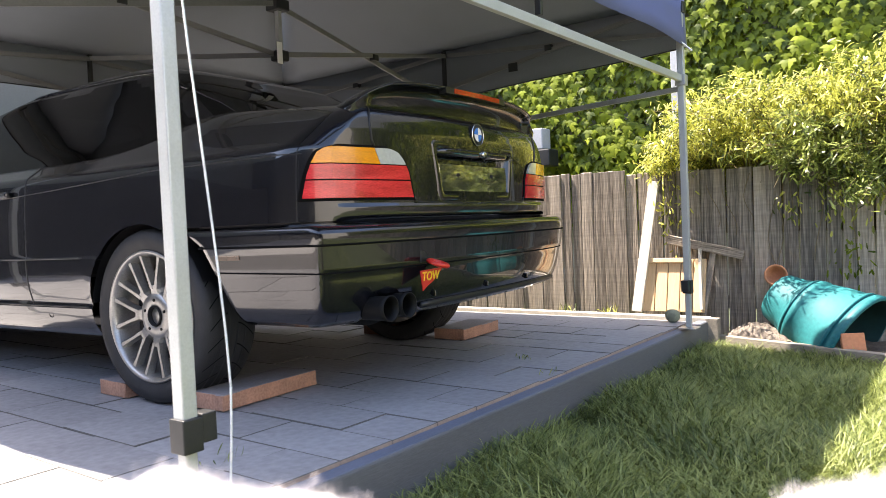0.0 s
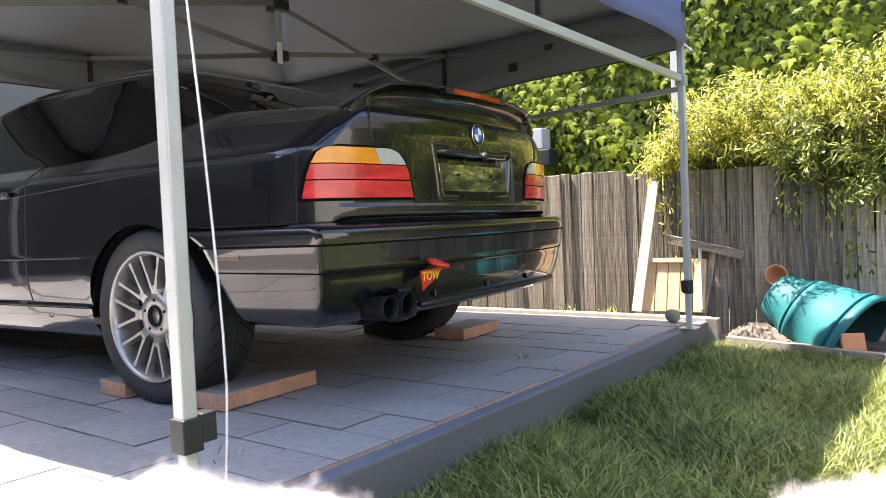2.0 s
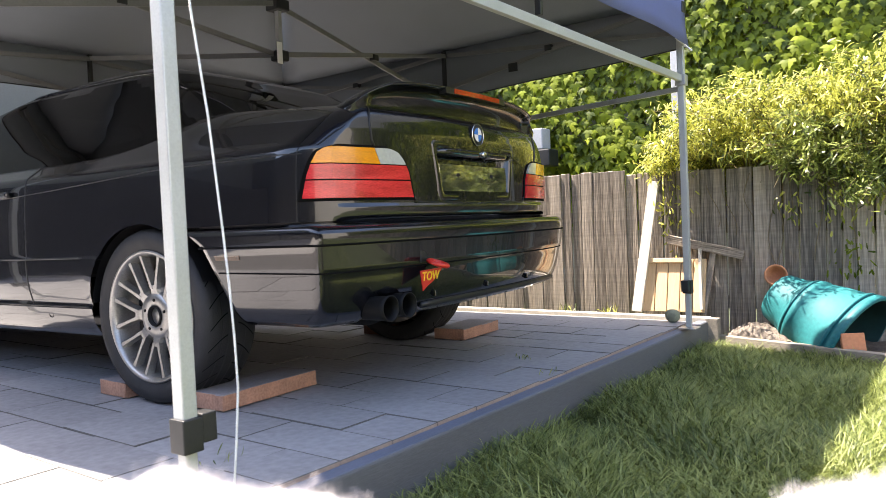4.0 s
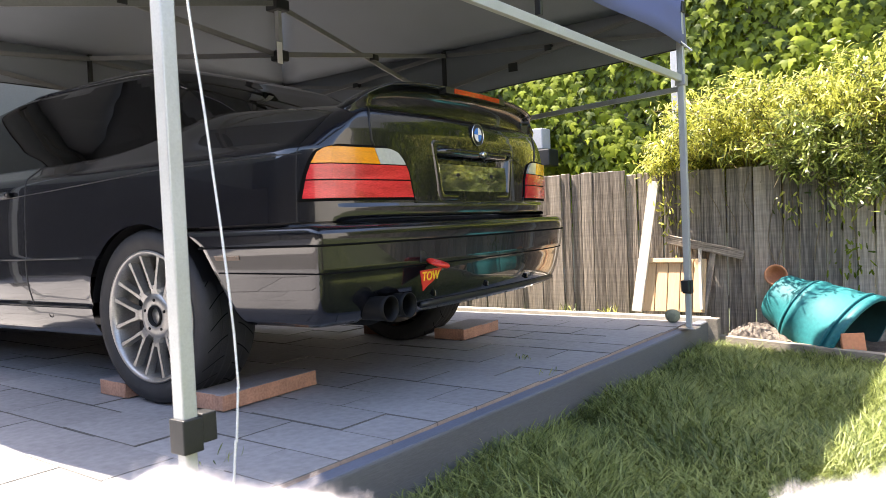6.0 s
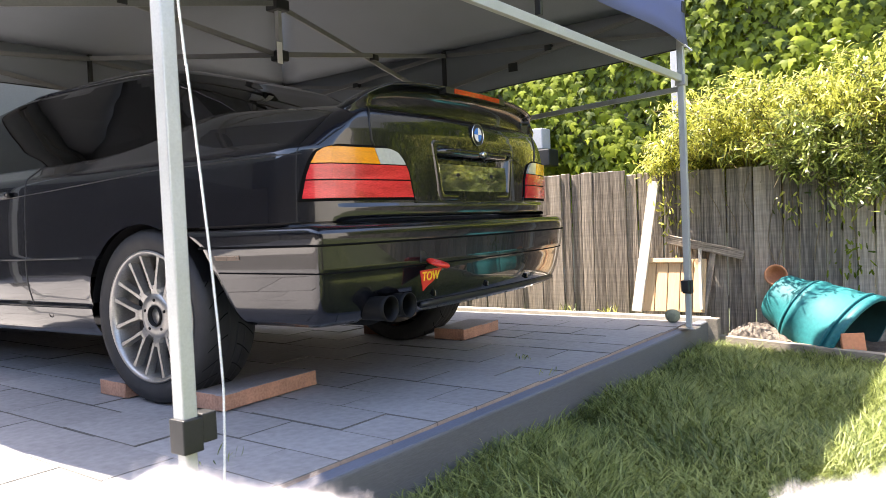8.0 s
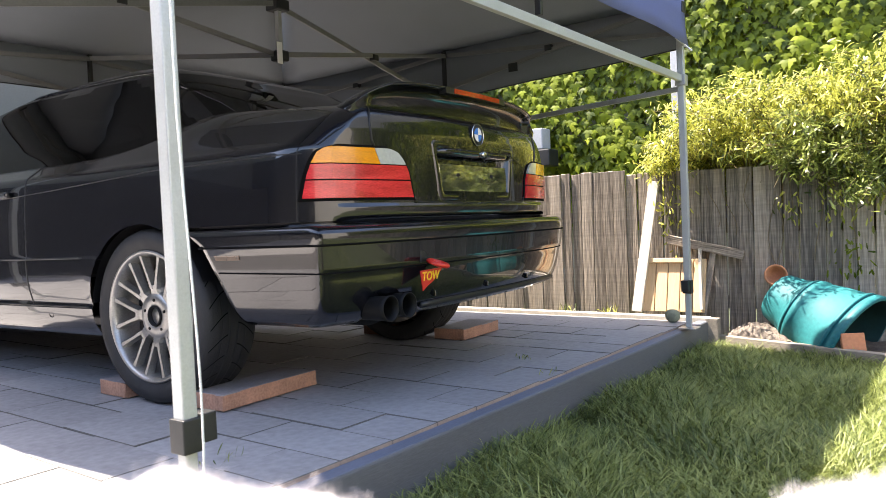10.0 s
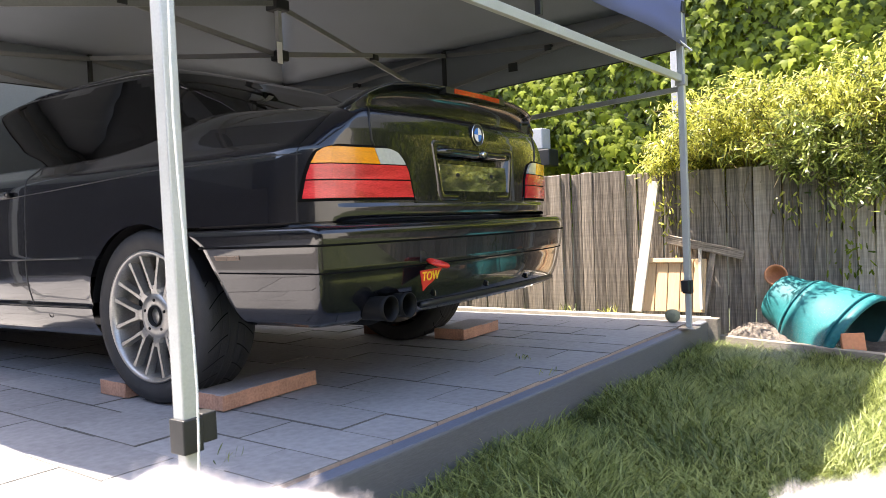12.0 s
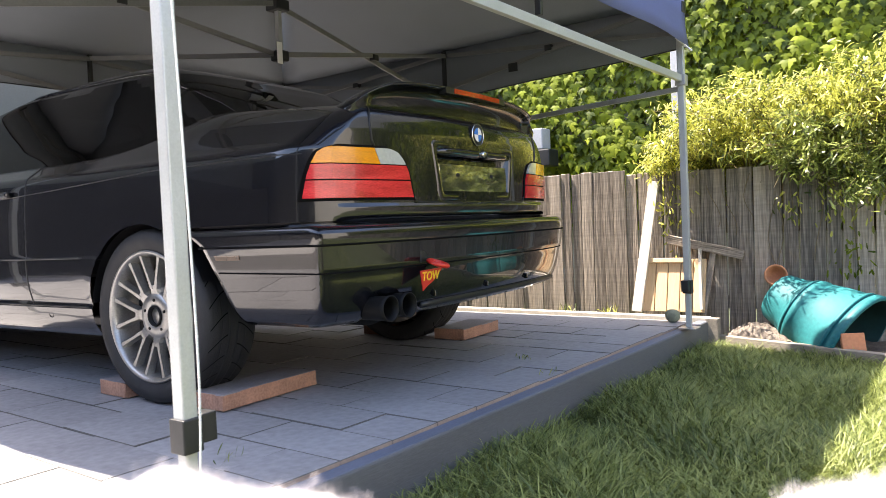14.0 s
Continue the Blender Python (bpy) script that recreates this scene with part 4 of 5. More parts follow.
def build_lamp(car, side):
    """A tail lamp wrapping round the corner: amber and clear above red."""
    lamp_p = thing("tail_lamp", "", "")
    lamp_p.parent = car
    lamp_p["label"] = "amber, clear and red tail lamp with black surround"
    z0, z1, z2, z3 = 0.686, 0.741, 0.791, 0.841

    def inner(z):
        return tab(z, ((0.66, 0.400), (0.711, 0.416), (0.768, 0.428), (0.804, 0.448), (0.828, 0.472), (0.837, 0.494), (0.841, 0.517), (0.846, 0.547)))

    def outer(z):
        return tab(z, ((0.66, 0.841), (0.694, 0.836), (0.754, 0.822), (0.794, 0.807), (0.823, 0.790), (0.837, 0.768), (0.842, 0.742), (0.846, 0.71)))

    def rows(a, b, f0=0.0, f1=1.0, n=5, grow=0.0):
        out = []
        for k in range(n):
            z = a + (b - a) * k / (n - 1)
            i, o = inner(z) - grow, outer(z) + grow
            out.append((z, i + (o - i) * f0, i + (o - i) * f1))
        return out

    def split(a, b, first, n=10):
        """The top band, parted by a slanting line into a clear and an amber piece."""
        out = []
        for k in range(n):
            z = a + (b - a) * k / (n - 1)
            m = 0.558 + 0.45 * (z - z2)
            out.append((z, inner(z) + 0.0045, m - 0.001) if first else (z, m + 0.001, outer(z) - 0.0045))
        return out

    skin_patch("surround", rows(z0 - 0.009, z3 + 0.008, n=22, grow=0.008), JOINTBLACK, lamp_p, side, 0.0035, 0.02, 60)
    skin_patch("red_lens", rows(z0, z1 - 0.0022, grow=-0.0045), RED_LENS, lamp_p, side, 0.010, 0.012, 60)
    skin_patch("red_lens", rows(z1 + 0.0022, z2 - 0.0030, grow=-0.0045), RED_LENS, lamp_p, side, 0.010, 0.012, 60)
    skin_patch("amber_lens", split(z2 + 0.0005, z3, False, 16), AMBER_LENS, lamp_p, side, 0.010, 0.012, 44)
    skin_patch("clear_lens", split(z2 + 0.0005, z3, True, 16), CLEAR_LENS, lamp_p, side, 0.010, 0.012, 20)


TOP_TAB = ((0.0, 1.081), (0.27, 1.079), (0.40, 1.072), (0.49, 1.058), (0.55, 1.037), (0.59, 1.013), (0.615, 0.997), (0.64, 0.979))


def build_spoiler(car):
    """The boot-lid wing: a raised blade with a hollowed rear face between two solid, sloping ends."""
    n = 60
    V, F = [], []
    for i in range(n + 1):
        x = 0.64 * (-1 + 2 * i / n)
        e = abs(x)
        top = tab(e, TOP_TAB)
        base = 0.984 - 0.03 * max(0.0, (e - 0.45) / 0.19) ** 2
        lift = max(0.004, top - base)
        yr = 0.060 + 0.045 * (e / 0.6) ** 2.2          # the lid's rear edge
        k = min(1.0, max(0.0, (0.575 - e) / 0.05))     # 1 where the rear face is hollow
        k = k * k * (3 - 2 * k)
        c = 1 - 0.5 * max(0.0, (e - 0.5) / 0.14) ** 2
        ye = yr - 0.028 * k - 0.004                    # trailing edge overhangs the lid
        prof = [(yr + 0.012 + 0.026 * k, base - 0.012), (yr + 0.004 + 0.032 * k, base + lift * 0.12), (yr + 0.030 * k, base + lift * 0.45),
                (yr + 0.014 * k, base + lift * 0.72), (ye, top - lift * 0.14), (ye + 0.003, top - 0.004), (ye + 0.018, top),
                (ye + 0.070 * c, top - lift * 0.10), (ye + 0.125 * c, base + lift * 0.55), (ye + 0.20 * c, base + 0.012 * c), (ye + 0.23 * c, base - 0.016)]
        V += [(x, y, z) for y, z in prof]
    m = 11
    for i in range(n):
        for k in range(m - 1):
            q = i * m + k
            F.append((q, q + m, q + m + 1, q + 1))
    F += [tuple(range(m)), tuple(n * m + k for k in range(m - 1, -1, -1))]
    o = mesh_object("spoiler", V, F, PAINT, car, True, "near-black boot spoiler with hollowed rear face")
    clean(o)
    sm = o.modifiers.new("soft", "SUBSURF")
    sm.levels = sm.render_levels = 1
    for name, a, b, mat, y0, dz, label in (("brake_light", -0.165, 0.165, BRAKE_LENS, 0.0255, 0.0085, "orange-red high brake light"), ("brake_light_housing", -0.215, 0.215, TRIMBLACK, 0.0275, 0.011, "")):
        bm = bmesh.new()
        rows = []
        for k in range(17):
            x = a + (b - a) * k / 16
            y, z = y0 + 0.045 * (abs(x) / 0.6) ** 2.2, tab(abs(x), TOP_TAB) - 0.0175
            rows.append([bm.verts.new((x, y + dy, z + e)) for dy, e in ((0.0, -dz), (0.0, dz), (0.03, dz), (0.03, -dz))])
        for r0, r1 in zip(rows[:-1], rows[1:]):
            for c in range(4):
                bm.faces.new((r0[c], r1[c], r1[(c + 1) % 4], r0[(c + 1) % 4]))
        bm.faces.new(rows[0])
        bm.faces.new(rows[-1][::-1])
        bmesh.ops.recalc_face_normals(bm, faces=bm.faces)
        part(name, bm, mat, o, label)
    return o


def build_car():
    car = thing("car", "near-black two-door sports coupe with boot spoiler parked on the patio", "car")
    body = build_body(car)
    build_cabin(car)
    build_bumper(car)
    build_spoiler(car)
    for side in (-1, 1):
        build_lamp(car, side)
    # wheels
    w = build_wheel("wheel")
    w.parent = car
    w.matrix_local = pose(-0.715, AXLE, WHEEL_Z, 1, 0, 0)
    for m in (pose(0.715, AXLE, WHEEL_Z, 0, 0, 180), pose(-0.715, FRONT_AXLE, WHEEL_Z), pose(0.715, FRONT_AXLE, WHEEL_Z, 0, 0, 180)):
        copy_thing(w, m)
    # wheel housings, floor pan
    for a in (AXLE, FRONT_AXLE):
        for sgn in (-1, 1):
            V, F = lathe([(-0.086, ARCH_R + 0.002), (-0.070, ARCH_R + 0.004), (0.0, ARCH_R + 0.002), (0.22, ARCH_R), (0.26, ARCH_R - 0.05), (0.26, 0.05)], 48)
            V = [Vector((v[0] * -sgn, v[1], v[2])) for v in V]
            keep = [f for f in F if all(V[j][2] > (0.10 if V[j][1] < 0 else 0.0) for j in f)]
            o = mesh_object("wheel_housing", V, keep, TRIMBLACK, car, True)
            clean(o)
            o.location = (sgn * 0.74, a, WHEEL_Z)
    part("floor_pan", box_bm(-0.56, 0.56, 1.25, 4.2, 0.215, 0.26, 0.01), TRIMBLACK, car, "dark underbody")
    part("boot_floor", box_bm(-0.50, 0.50, 0.16, 1.25, 0.375, 0.60, 0.02), TRIMBLACK, car)
    # seams
    for side in (-1, 1):
        skin_line("boot_seam", [(0.566, 0.978), (0.583, 0.95), (0.587, 0.914), (0.584, 0.868), (0.574, 0.848)], car, side, 0.0038, 0.0005)
        skin_patch("bumper_gap", [(0.592, 0.0, 1.28), (0.606, 0.0, 1.28), (0.620, 0.0, 1.28)], TRIMBLACK, car, side, -0.014, 0.010, 70)
        skin_line("boot_seam", [(0.402, 0.690), (0.396, 0.674), (0.38, 0.669), (0.0, 0.666)], car, side, 0.0036, 0.0005)
        zz = list(np.linspace(0.335, 0.90, 70))
        skin_line("door_seam", [(s_of_y(1.665 - 0.05 * max(0, z - 0.6), z), z) for z in zz], car, side, 0.0028, 0.0)
        skin_line("side_moulding", [(s_of_y(1.27, .522), 0.524), (s_of_y(2.2, .522), 0.520)], car, side, 0.0035, 0.001)
        skin_line("sill_seam", [(s_of_y(1.27, .338), 0.338), (s_of_y(2.2, .338), 0.338)], car, side, 0.0032, 0.001)
        skin_line("waist_crease", [(s_of_y(0.18, .82), 0.820), (s_of_y(0.83, .817), 0.817), (s_of_y(1.45, .787), 0.787), (s_of_y(2.2, .76), 0.758)], car, side, 0.0016, 0.001)
    return car


def build_car_details(car):
    # boot lid: plate recess, plate, grab strip, lock, badge
    def recess_loop(grow, depth, n=6, r=0.018):
        """A rounded trapezoid on the lid, wider at the top."""
        zb, zt = PLATE_Z[0] - grow, PLATE_Z[1] + grow
        xb, xt = PLATE_X - 0.030 + grow, PLATE_X + grow
        pts = []
        for cx, cz, a0 in ((xt - r, zt - r, 0), (-xt + r, zt - r, 90), (-xb + r, zb + r, 180), (xb - r, zb + r, 270)):
            for k in range(n + 1):
                a = radians(a0 + 90 * k / n)
                x, z = cx + r * math.cos(a), cz + r * math.sin(a)
                pts.append(Vector((x, tab(z, R_TAB) + 0.076 * (abs(x) / 0.715) ** 2.5 + depth, z)))
        return pts

    loops = [recess_loop(0.022, 0.001), recess_loop(0.014, -0.0035), recess_loop(-0.002, -0.003), recess_loop(-0.010, 0.006), recess_loop(-0.016, 0.034)]
    m = len(loops[0])
    V = [v for lp in loops for v in lp]
    F = [(a * m + k, a * m + (k + 1) % m, (a + 1) * m + (k + 1) % m, (a + 1) * m + k) for a in range(len(loops) - 1) for k in range(m)]
    F.append(tuple((len(loops) - 1) * m + k for k in range(m)))
    rec = mesh_object("plate_recess", V, F, PAINT, car, False, "glossy number plate recess")
    clean(rec)
    rec.data.polygons.foreach_set("use_smooth", [len(p.vertices) == 4 for p in rec.data.polygons])
    pl = part("plate", box_bm(-0.246, 0.246, -0.002, 0.002, -0.054, 0.054, 0.0015), PLATE, rec, "blank silver metal plate")
    pl.matrix_local = pose(0, 0.056, 0.752, -3, 0, 0)
    for x in (-0.125, 0.125):
        V, F = lathe([(-0.0045, 0.0), (-0.0045, 0.0055), (-0.0015, 0.007)], 12, "y")
        o = mesh_object("screw", V, F, TRIMBLACK, rec)
        o.location = (x, 0.0545, 0.768)
    # the grab strip bulges out over the plate
    for x0, x1 in ((-0.262, 0.012), (0.044, 0.262)):
        V, F = [], []
        sec = ((0.030, 0.853), (0.036, 0.860), (0.048, 0.862), (0.066, 0.861), (0.072, 0.846), (0.064, 0.832), (0.046, 0.829), (0.035, 0.836), (0.030, 0.845))
        for k in range(13):
            x = x0 + (x1 - x0) * k / 12
            b = 0.076 * (abs(x) / 0.715) ** 2.5
            f = 1 - 0.75 * max(0.0, (abs(x) - 0.20) / 0.062) ** 2
            V += [(x, 0.060 + b + (y - 0.060) * f, 0.846 + (z - 0.846) * (0.4 + 0.6 * f)) for y, z in sec]
        q = len(sec)
        F = [(a * q + k, (a + 1) * q + k, (a + 1) * q + (k + 1) % q, a * q + (k + 1) % q) for a in range(12) for k in range(q)] + [tuple(range(q)), tuple(range(12 * q + q - 1, 12 * q - 1, -1))]
        mesh_object("grab_strip", V, F, PAINT, car, True, "glossy boot grab strip")
    V, F = lathe([(0.030, 0.0), (0.030, 0.009), (0.033, 0.0125), (0.05, 0.0125)], 24, "y")
    o = mesh_object("boot_lock", V, F, STEEL, car, True)
    o.location = (0.028, -0.006, 0.848)
    V, F = lathe([(0.052, 0.0), (0.052, 0.040), (0.055, 0.0425), (0.066, 0.0425)], 40, "y")
    badge = mesh_object("badge", V, F, TRIMBLACK, car, True, "round badge with blue and white quarters")
    badge.location = (0.004, -0.0135, 0.921)
    V, F = lathe([(0.0515, 0.0395), (0.0495, 0.041), (0.052, 0.0428)], 40, "y")
    mesh_object("badge_ring", V, F, STEEL, badge, True)
    for q in range(4):
        V = [(0, 0.0505, 0)]
        for k in range(9):
            t = math.pi / 2 * (q + k / 8)
            V.append((0.026 * math.cos(t), 0.0505, 0.026 * math.sin(t)))
        V += [(v[0], 0.0518, v[2]) for v in V]
        F = [tuple(range(9, -1, -1)), tuple(range(10, 20))] + [(k, (k + 1) % 10, 10 + (k + 1) % 10, 10 + k) for k in range(10)]
        mesh_object("badge_quarter", V, F, WHITE if q % 2 == 0 else BLUE, badge)
    # twin tail pipes
    for x in (-0.634, -0.538):
        V, F = lathe([(0.30, 0.036), (0.02, 0.038), (0.000, 0.041), (0.000, 0.0375), (0.03, 0.035), (0.22, 0.034)], 32, "y")
        p = mesh_object("tail_pipe", V, F, DARKSTEEL, car, True, "sooty round tail pipe")
        p.location = (x, 0, 0.343)
        V, F = lathe([(0.2, 0.0), (0.2, 0.036)], 24, "y")
        mesh_object("pipe_inside", V, F, TRIMBLACK, p)
    V, F = lathe([(0.22, 0.0), (0.22, 0.075), (0.26, 0.088), (0.60, 0.088), (0.64, 0.075), (0.64, 0.0)], 32, "y")
    o = mesh_object("silencer", V, F, DARKSTEEL, car, True)
    o.location = (-0.42, 0, 0.34)
    # lower lip and its fins
    pts = [surface(s, 0.322, sd, 0.006, B_TAB_W, B_TAB_R) for sd, ss in ((-1, np.linspace(0.40, 0, 10)), (1, np.linspace(0.05, 0.72, 16))) for s in ss]
    tube_object("lip", [p + Vector((0, 0, 0.004)) for p in pts], 0.011, TRIMBLACK, car, 8, "black lower lip")
    for x in (-0.341, 0.005, 0.352):
        y = surface(abs(x), 0.360, -1, 0, B_TAB_W, B_TAB_R).y
        part("fin", box_bm(x - 0.003, x + 0.003, y - 0.012, y + 0.006, 0.350, 0.370, 0.002), PAINT, car)
    # towing eye and tag
    # flush black block draws the shade of the open socket
    part("eye_socket", box_bm(-0.440, -0.390, 0.016, 0.04, 0.470, 0.512, 0.004), TRIMBLACK, car, "open towing eye socket")
    V, F = [], []
    nn, mm = 28, 10
    for i in range(nn):
        a = 2 * math.pi * i / nn
        for k in range(mm):
            b = 2 * math.pi * k / mm
            r = 0.036 + 0.009 * math.cos(b)
            V.append((r * math.cos(a) * 1.15, r * math.sin(a), 0.009 * math.sin(b)))
    F = [(i * mm + k, ((i + 1) % nn) * mm + k, ((i + 1) % nn) * mm + (k + 1) % mm, i * mm + (k + 1) % mm) for i in range(nn) for k in range(mm)]
    eye = mesh_object("towing_eye", V, F, TOWRED, car, True, "red towing ring")
    eye.matrix_local = pose(-0.410, -0.030, 0.466, 18, 8, 0) @ Matrix.Scale(0.85, 4)
    outline_pts = [(-0.478, 0.446), (-0.345, 0.449), (-0.405, 0.408), (-0.437, 0.396), (-0.468, 0.380), (-0.470, 0.398)]
    V = [(x, -0.006, z) for x, z in outline_pts] + [(x, -0.003, z) for x, z in outline_pts]
    n = len(outline_pts)
    F = [tuple(range(n)), tuple(range(2 * n - 1, n - 1, -1))] + [(k, n + k, n + (k + 1) % n, (k + 1) % n) for k in range(n)]
    tag = mesh_object("tow_tag", V, F, TOWRED, car, False, "red tag lettered TOW in yellow")
    cu = bpy.data.curves.new("lettering", "FONT")
    cu.body, cu.size, cu.extrude, cu.align_x, cu.shear, cu.offset = "TOW", 0.040, 0.0008, "CENTER", 0.25, 0.0009
    tmp = new("lettering", cu)
    bpy.context.view_layer.update()
    me = bpy.data.meshes.new_from_object(tmp)
    bpy.data.objects.remove(tmp)
    me.materials.clear()
    me.materials.append(TOWYELLOW)
    t = new("lettering", me)
    t.parent = tag
    t.matrix_local = pose(-0.425, -0.0075, 0.413, 90, 0, 0)
    # warm reflection painted on the bumper as a dull amber patch, boot trim line, handles
    skin_patch("painted_reflection", [(0.508, s_of_y(0.415, 0.51, B_TAB_W, B_TAB_R), s_of_y(0.525, 0.51, B_TAB_W, B_TAB_R)), (0.524, s_of_y(0.42, 0.51, B_TAB_W, B_TAB_R), s_of_y(0.535, 0.51, B_TAB_W, B_TAB_R))],
               AMBER_DULL, car, -1, 0.0015, 0.006, 8, B_TAB_W, B_TAB_R)
    part("door_handle", box_bm(-0.862, -0.838, 1.76, 1.90, 0.775, 0.800, 0.008), PAINT, car)
    # jacking plug in the near sill
    V, F = lathe([(-0.003, 0.0), (-0.003, 0.009), (-0.006, 0.013), (0.006, 0.016)], 24)
    o = mesh_object("jacking_plug", V, F, PAINT, car, True, "round jacking point plug")
    o.location = (-0.820, 1.539, 0.303)
    # cabin: two shell seats and a cross brace
    for x in (-0.37, 0.37):
        seat = part("seat", box_bm(x - 0.24, x + 0.24, 1.75, 2.25, 0.42, 0.56, 0.05), INTERIOR, car, "dark bucket seat")
        part("seat_back", box_bm(x - 0.23, x + 0.23, -0.06, 0.06, 0.0, 0.66, 0.05), INTERIOR, seat).matrix_local = pose(0, 1.72, 0.50, -14)
    part("parcel_shelf", box_bm(-0.62, 0.62, 0.70, 1.05, 0.93, 0.95, 0.005), INTERIOR, car)
    # the car stands slightly askew on the patio
    pivot = Vector((-0.80, AXLE, 0))
    car.matrix_world = Matrix.Translation(pivot) @ Matrix.Rotation(radians(1.8), 4, "Z") @ Matrix.Translation(-pivot)
    part("dashboard", box_bm(-0.66, 0.66, 2.75, 3.05, 0.60, 0.90, 0.03), INTERIOR, car)


CAR = build_car()
build_car_details(CAR)


# ------------------------------------------------------------------ blocks and clutter
def block_bm(l, w, h, rough=0.0, seed=1):
    bm = box_bm(0, l, 0, w, 0, h, 0.004)
    bmesh.ops.subdivide_edges(bm, edges=[e for e in bm.edges if e.calc_length() > 0.1], cuts=5)
    rnd = random.Random(seed)
    for v in bm.verts:
        k = 0.0012 + (rough if v.co.x > l - 0.01 or v.co.y < 0.01 else 0)
        v.co += Vector((rnd.uniform(-k, k), rnd.uniform(-k, k), rnd.uniform(-k, k) * 0.5))
        v.co.z = max(v.co.z, 0)
    bm.normal_update()
    for f in bm.faces:
        f.material_index = 1 if f.normal.z > 0.5 else 0
    return bm


def build_blocks():
    for k, (m, l) in enumerate(((pose(-0.789, 0.590, 0.004, 0, 0, 1), 0.445), (pose(-0.815, 1.105, 0.004, 0, 0, -2), 0.40), (pose(0.716, 0.618, 0.004, 0, 0, 2), 0.36), (pose(0.72, 1.105, 0.004), 0.36))):
        b = part("wheel_chock", block_bm(l, 0.178, 0.056, 0.004 if k == 1 else 0.0, k), [BRICK, BRICKTOP])
        b.matrix_world = m
        tagged(b, "salmon-edged paver laid against the tyre as a chock", "paver block", "wheel chocks")


build_blocks()


def frame_m(a, b, z=0.0):
    """A frame at a with x towards b."""
    a, b = Vector((*a, z)), Vector((*b, z))
    d = (b - a).normalized()
    m = Matrix(((d.x, -d.y, 0, a.x), (d.y, d.x, 0, a.y), (0, 0, 1, a.z), (0, 0, 0, 1)))
    return m, (b - a).length


def build_bed():
    m, l = frame_m((1.838, -0.30), (1.30, -1.71))
    bm = box_bm(0, l, 0.0, 0.045, LAWN - 0.06, -0.09, 0.004)
    o = part("bed_edging", bm, EDGEWOOD)
    o.matrix_world = m
    tagged(o, "weathered grey timber garden bed edging with sunlit top", "edging", kind="structure")
    V = [(1.87, -0.30), (1.34, -1.71), (2.13, -1.71), (2.13, -0.30)]
    n = 26
    vs, fs = [], []
    for i in range(n + 1):
        for j in range(n + 1):
            a = Vector(V[0]).lerp(Vector(V[1]), j / n)
            b = Vector(V[3]).lerp(Vector(V[2]), j / n)
            p = a.lerp(b, i / n)
            vs.append((p.x, p.y, -0.122 + 0.035 * noise.noise((p.x * 9, p.y * 9, 0)) + 0.015 * noise.noise((p.x * 30, p.y * 30, 3))))
    for i in range(n):
        for j in range(n):
            q = i * (n + 1) + j
            fs.append((q, q + 1, q + n + 2, q + n + 1))
    soil = mesh_object("garden_soil", vs, fs, SOIL, None, True)
    tagged(soil, "dry crumbly soil in the garden bed", "soil", kind="structure")
    end = part("edge_post", box_bm(1.805, 1.86, -0.33, -0.26, LAWN - 0.05, 0.004, 0.004), EDGEWOOD)
    tagged(end, "short grey timber post at the patio corner", "post")


build_bed()


def build_bin():
    b = thing("compost_bin", "teal plastic compost bin lying on its side in the bed", "compost bin")
    S, Rr = Vector((2.005, -0.590, 0.120)), Vector((1.868, -0.99, -0.105))
    ax = (Rr - S)
    L = ax.length
    prof = [(0.0, 0.0), (0.0, 0.10), (0.004, 0.122), (0.02, 0.134), (0.10, 0.150), (0.175, 0.184), (0.180, 0.192), (0.205, 0.198), (0.210, 0.192), (0.30, 0.222), (L - 0.045, 0.252), (L - 0.040, 0.264), (L - 0.010, 0.270), (L, 0.264), (L, 0.252)]
    V, F = lathe(prof, 64, "z")
    m = Matrix.Translation(S) @ ax.to_track_quat("Z", "Y").to_matrix().to_4x4()
    o = mesh_object("shell", [m @ Vector(v) for v in V], F, TEAL, b, True)
    for at, r0, r1 in ((0.150, 0.172, 0.181), (L - 0.075, 0.247, 0.252)):
        V, F = lathe([(at, r0 - 0.004), (at + 0.001, r0 + 0.006), (at + 0.008, r0 + 0.010), (at + 0.016, r1 + 0.006), (at + 0.018, r1 - 0.004)], 64, "z")
        mesh_object("band", [m @ Vector(v) for v in V], F, TEAL, b, True, "raised plastic band")
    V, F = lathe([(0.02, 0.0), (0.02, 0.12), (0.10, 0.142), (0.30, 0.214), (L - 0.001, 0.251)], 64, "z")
    mesh_object("lining", [m @ Vector(v) for v in V], [f[::-1] for f in F], SHADETEAL, b, True, "inside of the bin, teal darkened for shade")
    return b


build_bin()


def build_pot():
    V, F = lathe([(0.0, 0.0), (0.0, 0.036), (0.002, 0.040), (0.050, 0.052), (0.052, 0.058), (0.068, 0.060), (0.068, 0.050), (0.012, 0.036), (0.010, 0.0)], 40, "z")
    m = look((2.05, -0.585, 0.222), (-2.35, -1.35, 0.75)) @ pose(0, 0, 0.02, 180, 0, 0)
    o = mesh_object("flower_pot", [m @ Vector(v) for v in V], F, TERRACOTTA, None, True)
    tagged(o, "small terracotta flower pot resting on the teal bin", "flower pot")
    bm = box_bm(-0.055, 0.055, -0.011, 0.011, 0, 0.095, 0.003)
    t = part("tile_piece", bm, TERRACOTTA)
    t.matrix_world = pose(1.635, -1.00, -0.112, -14, 0, -58)
    tagged(t, "broken terracotta tile leaning in the bed", "tile")


build_pot()


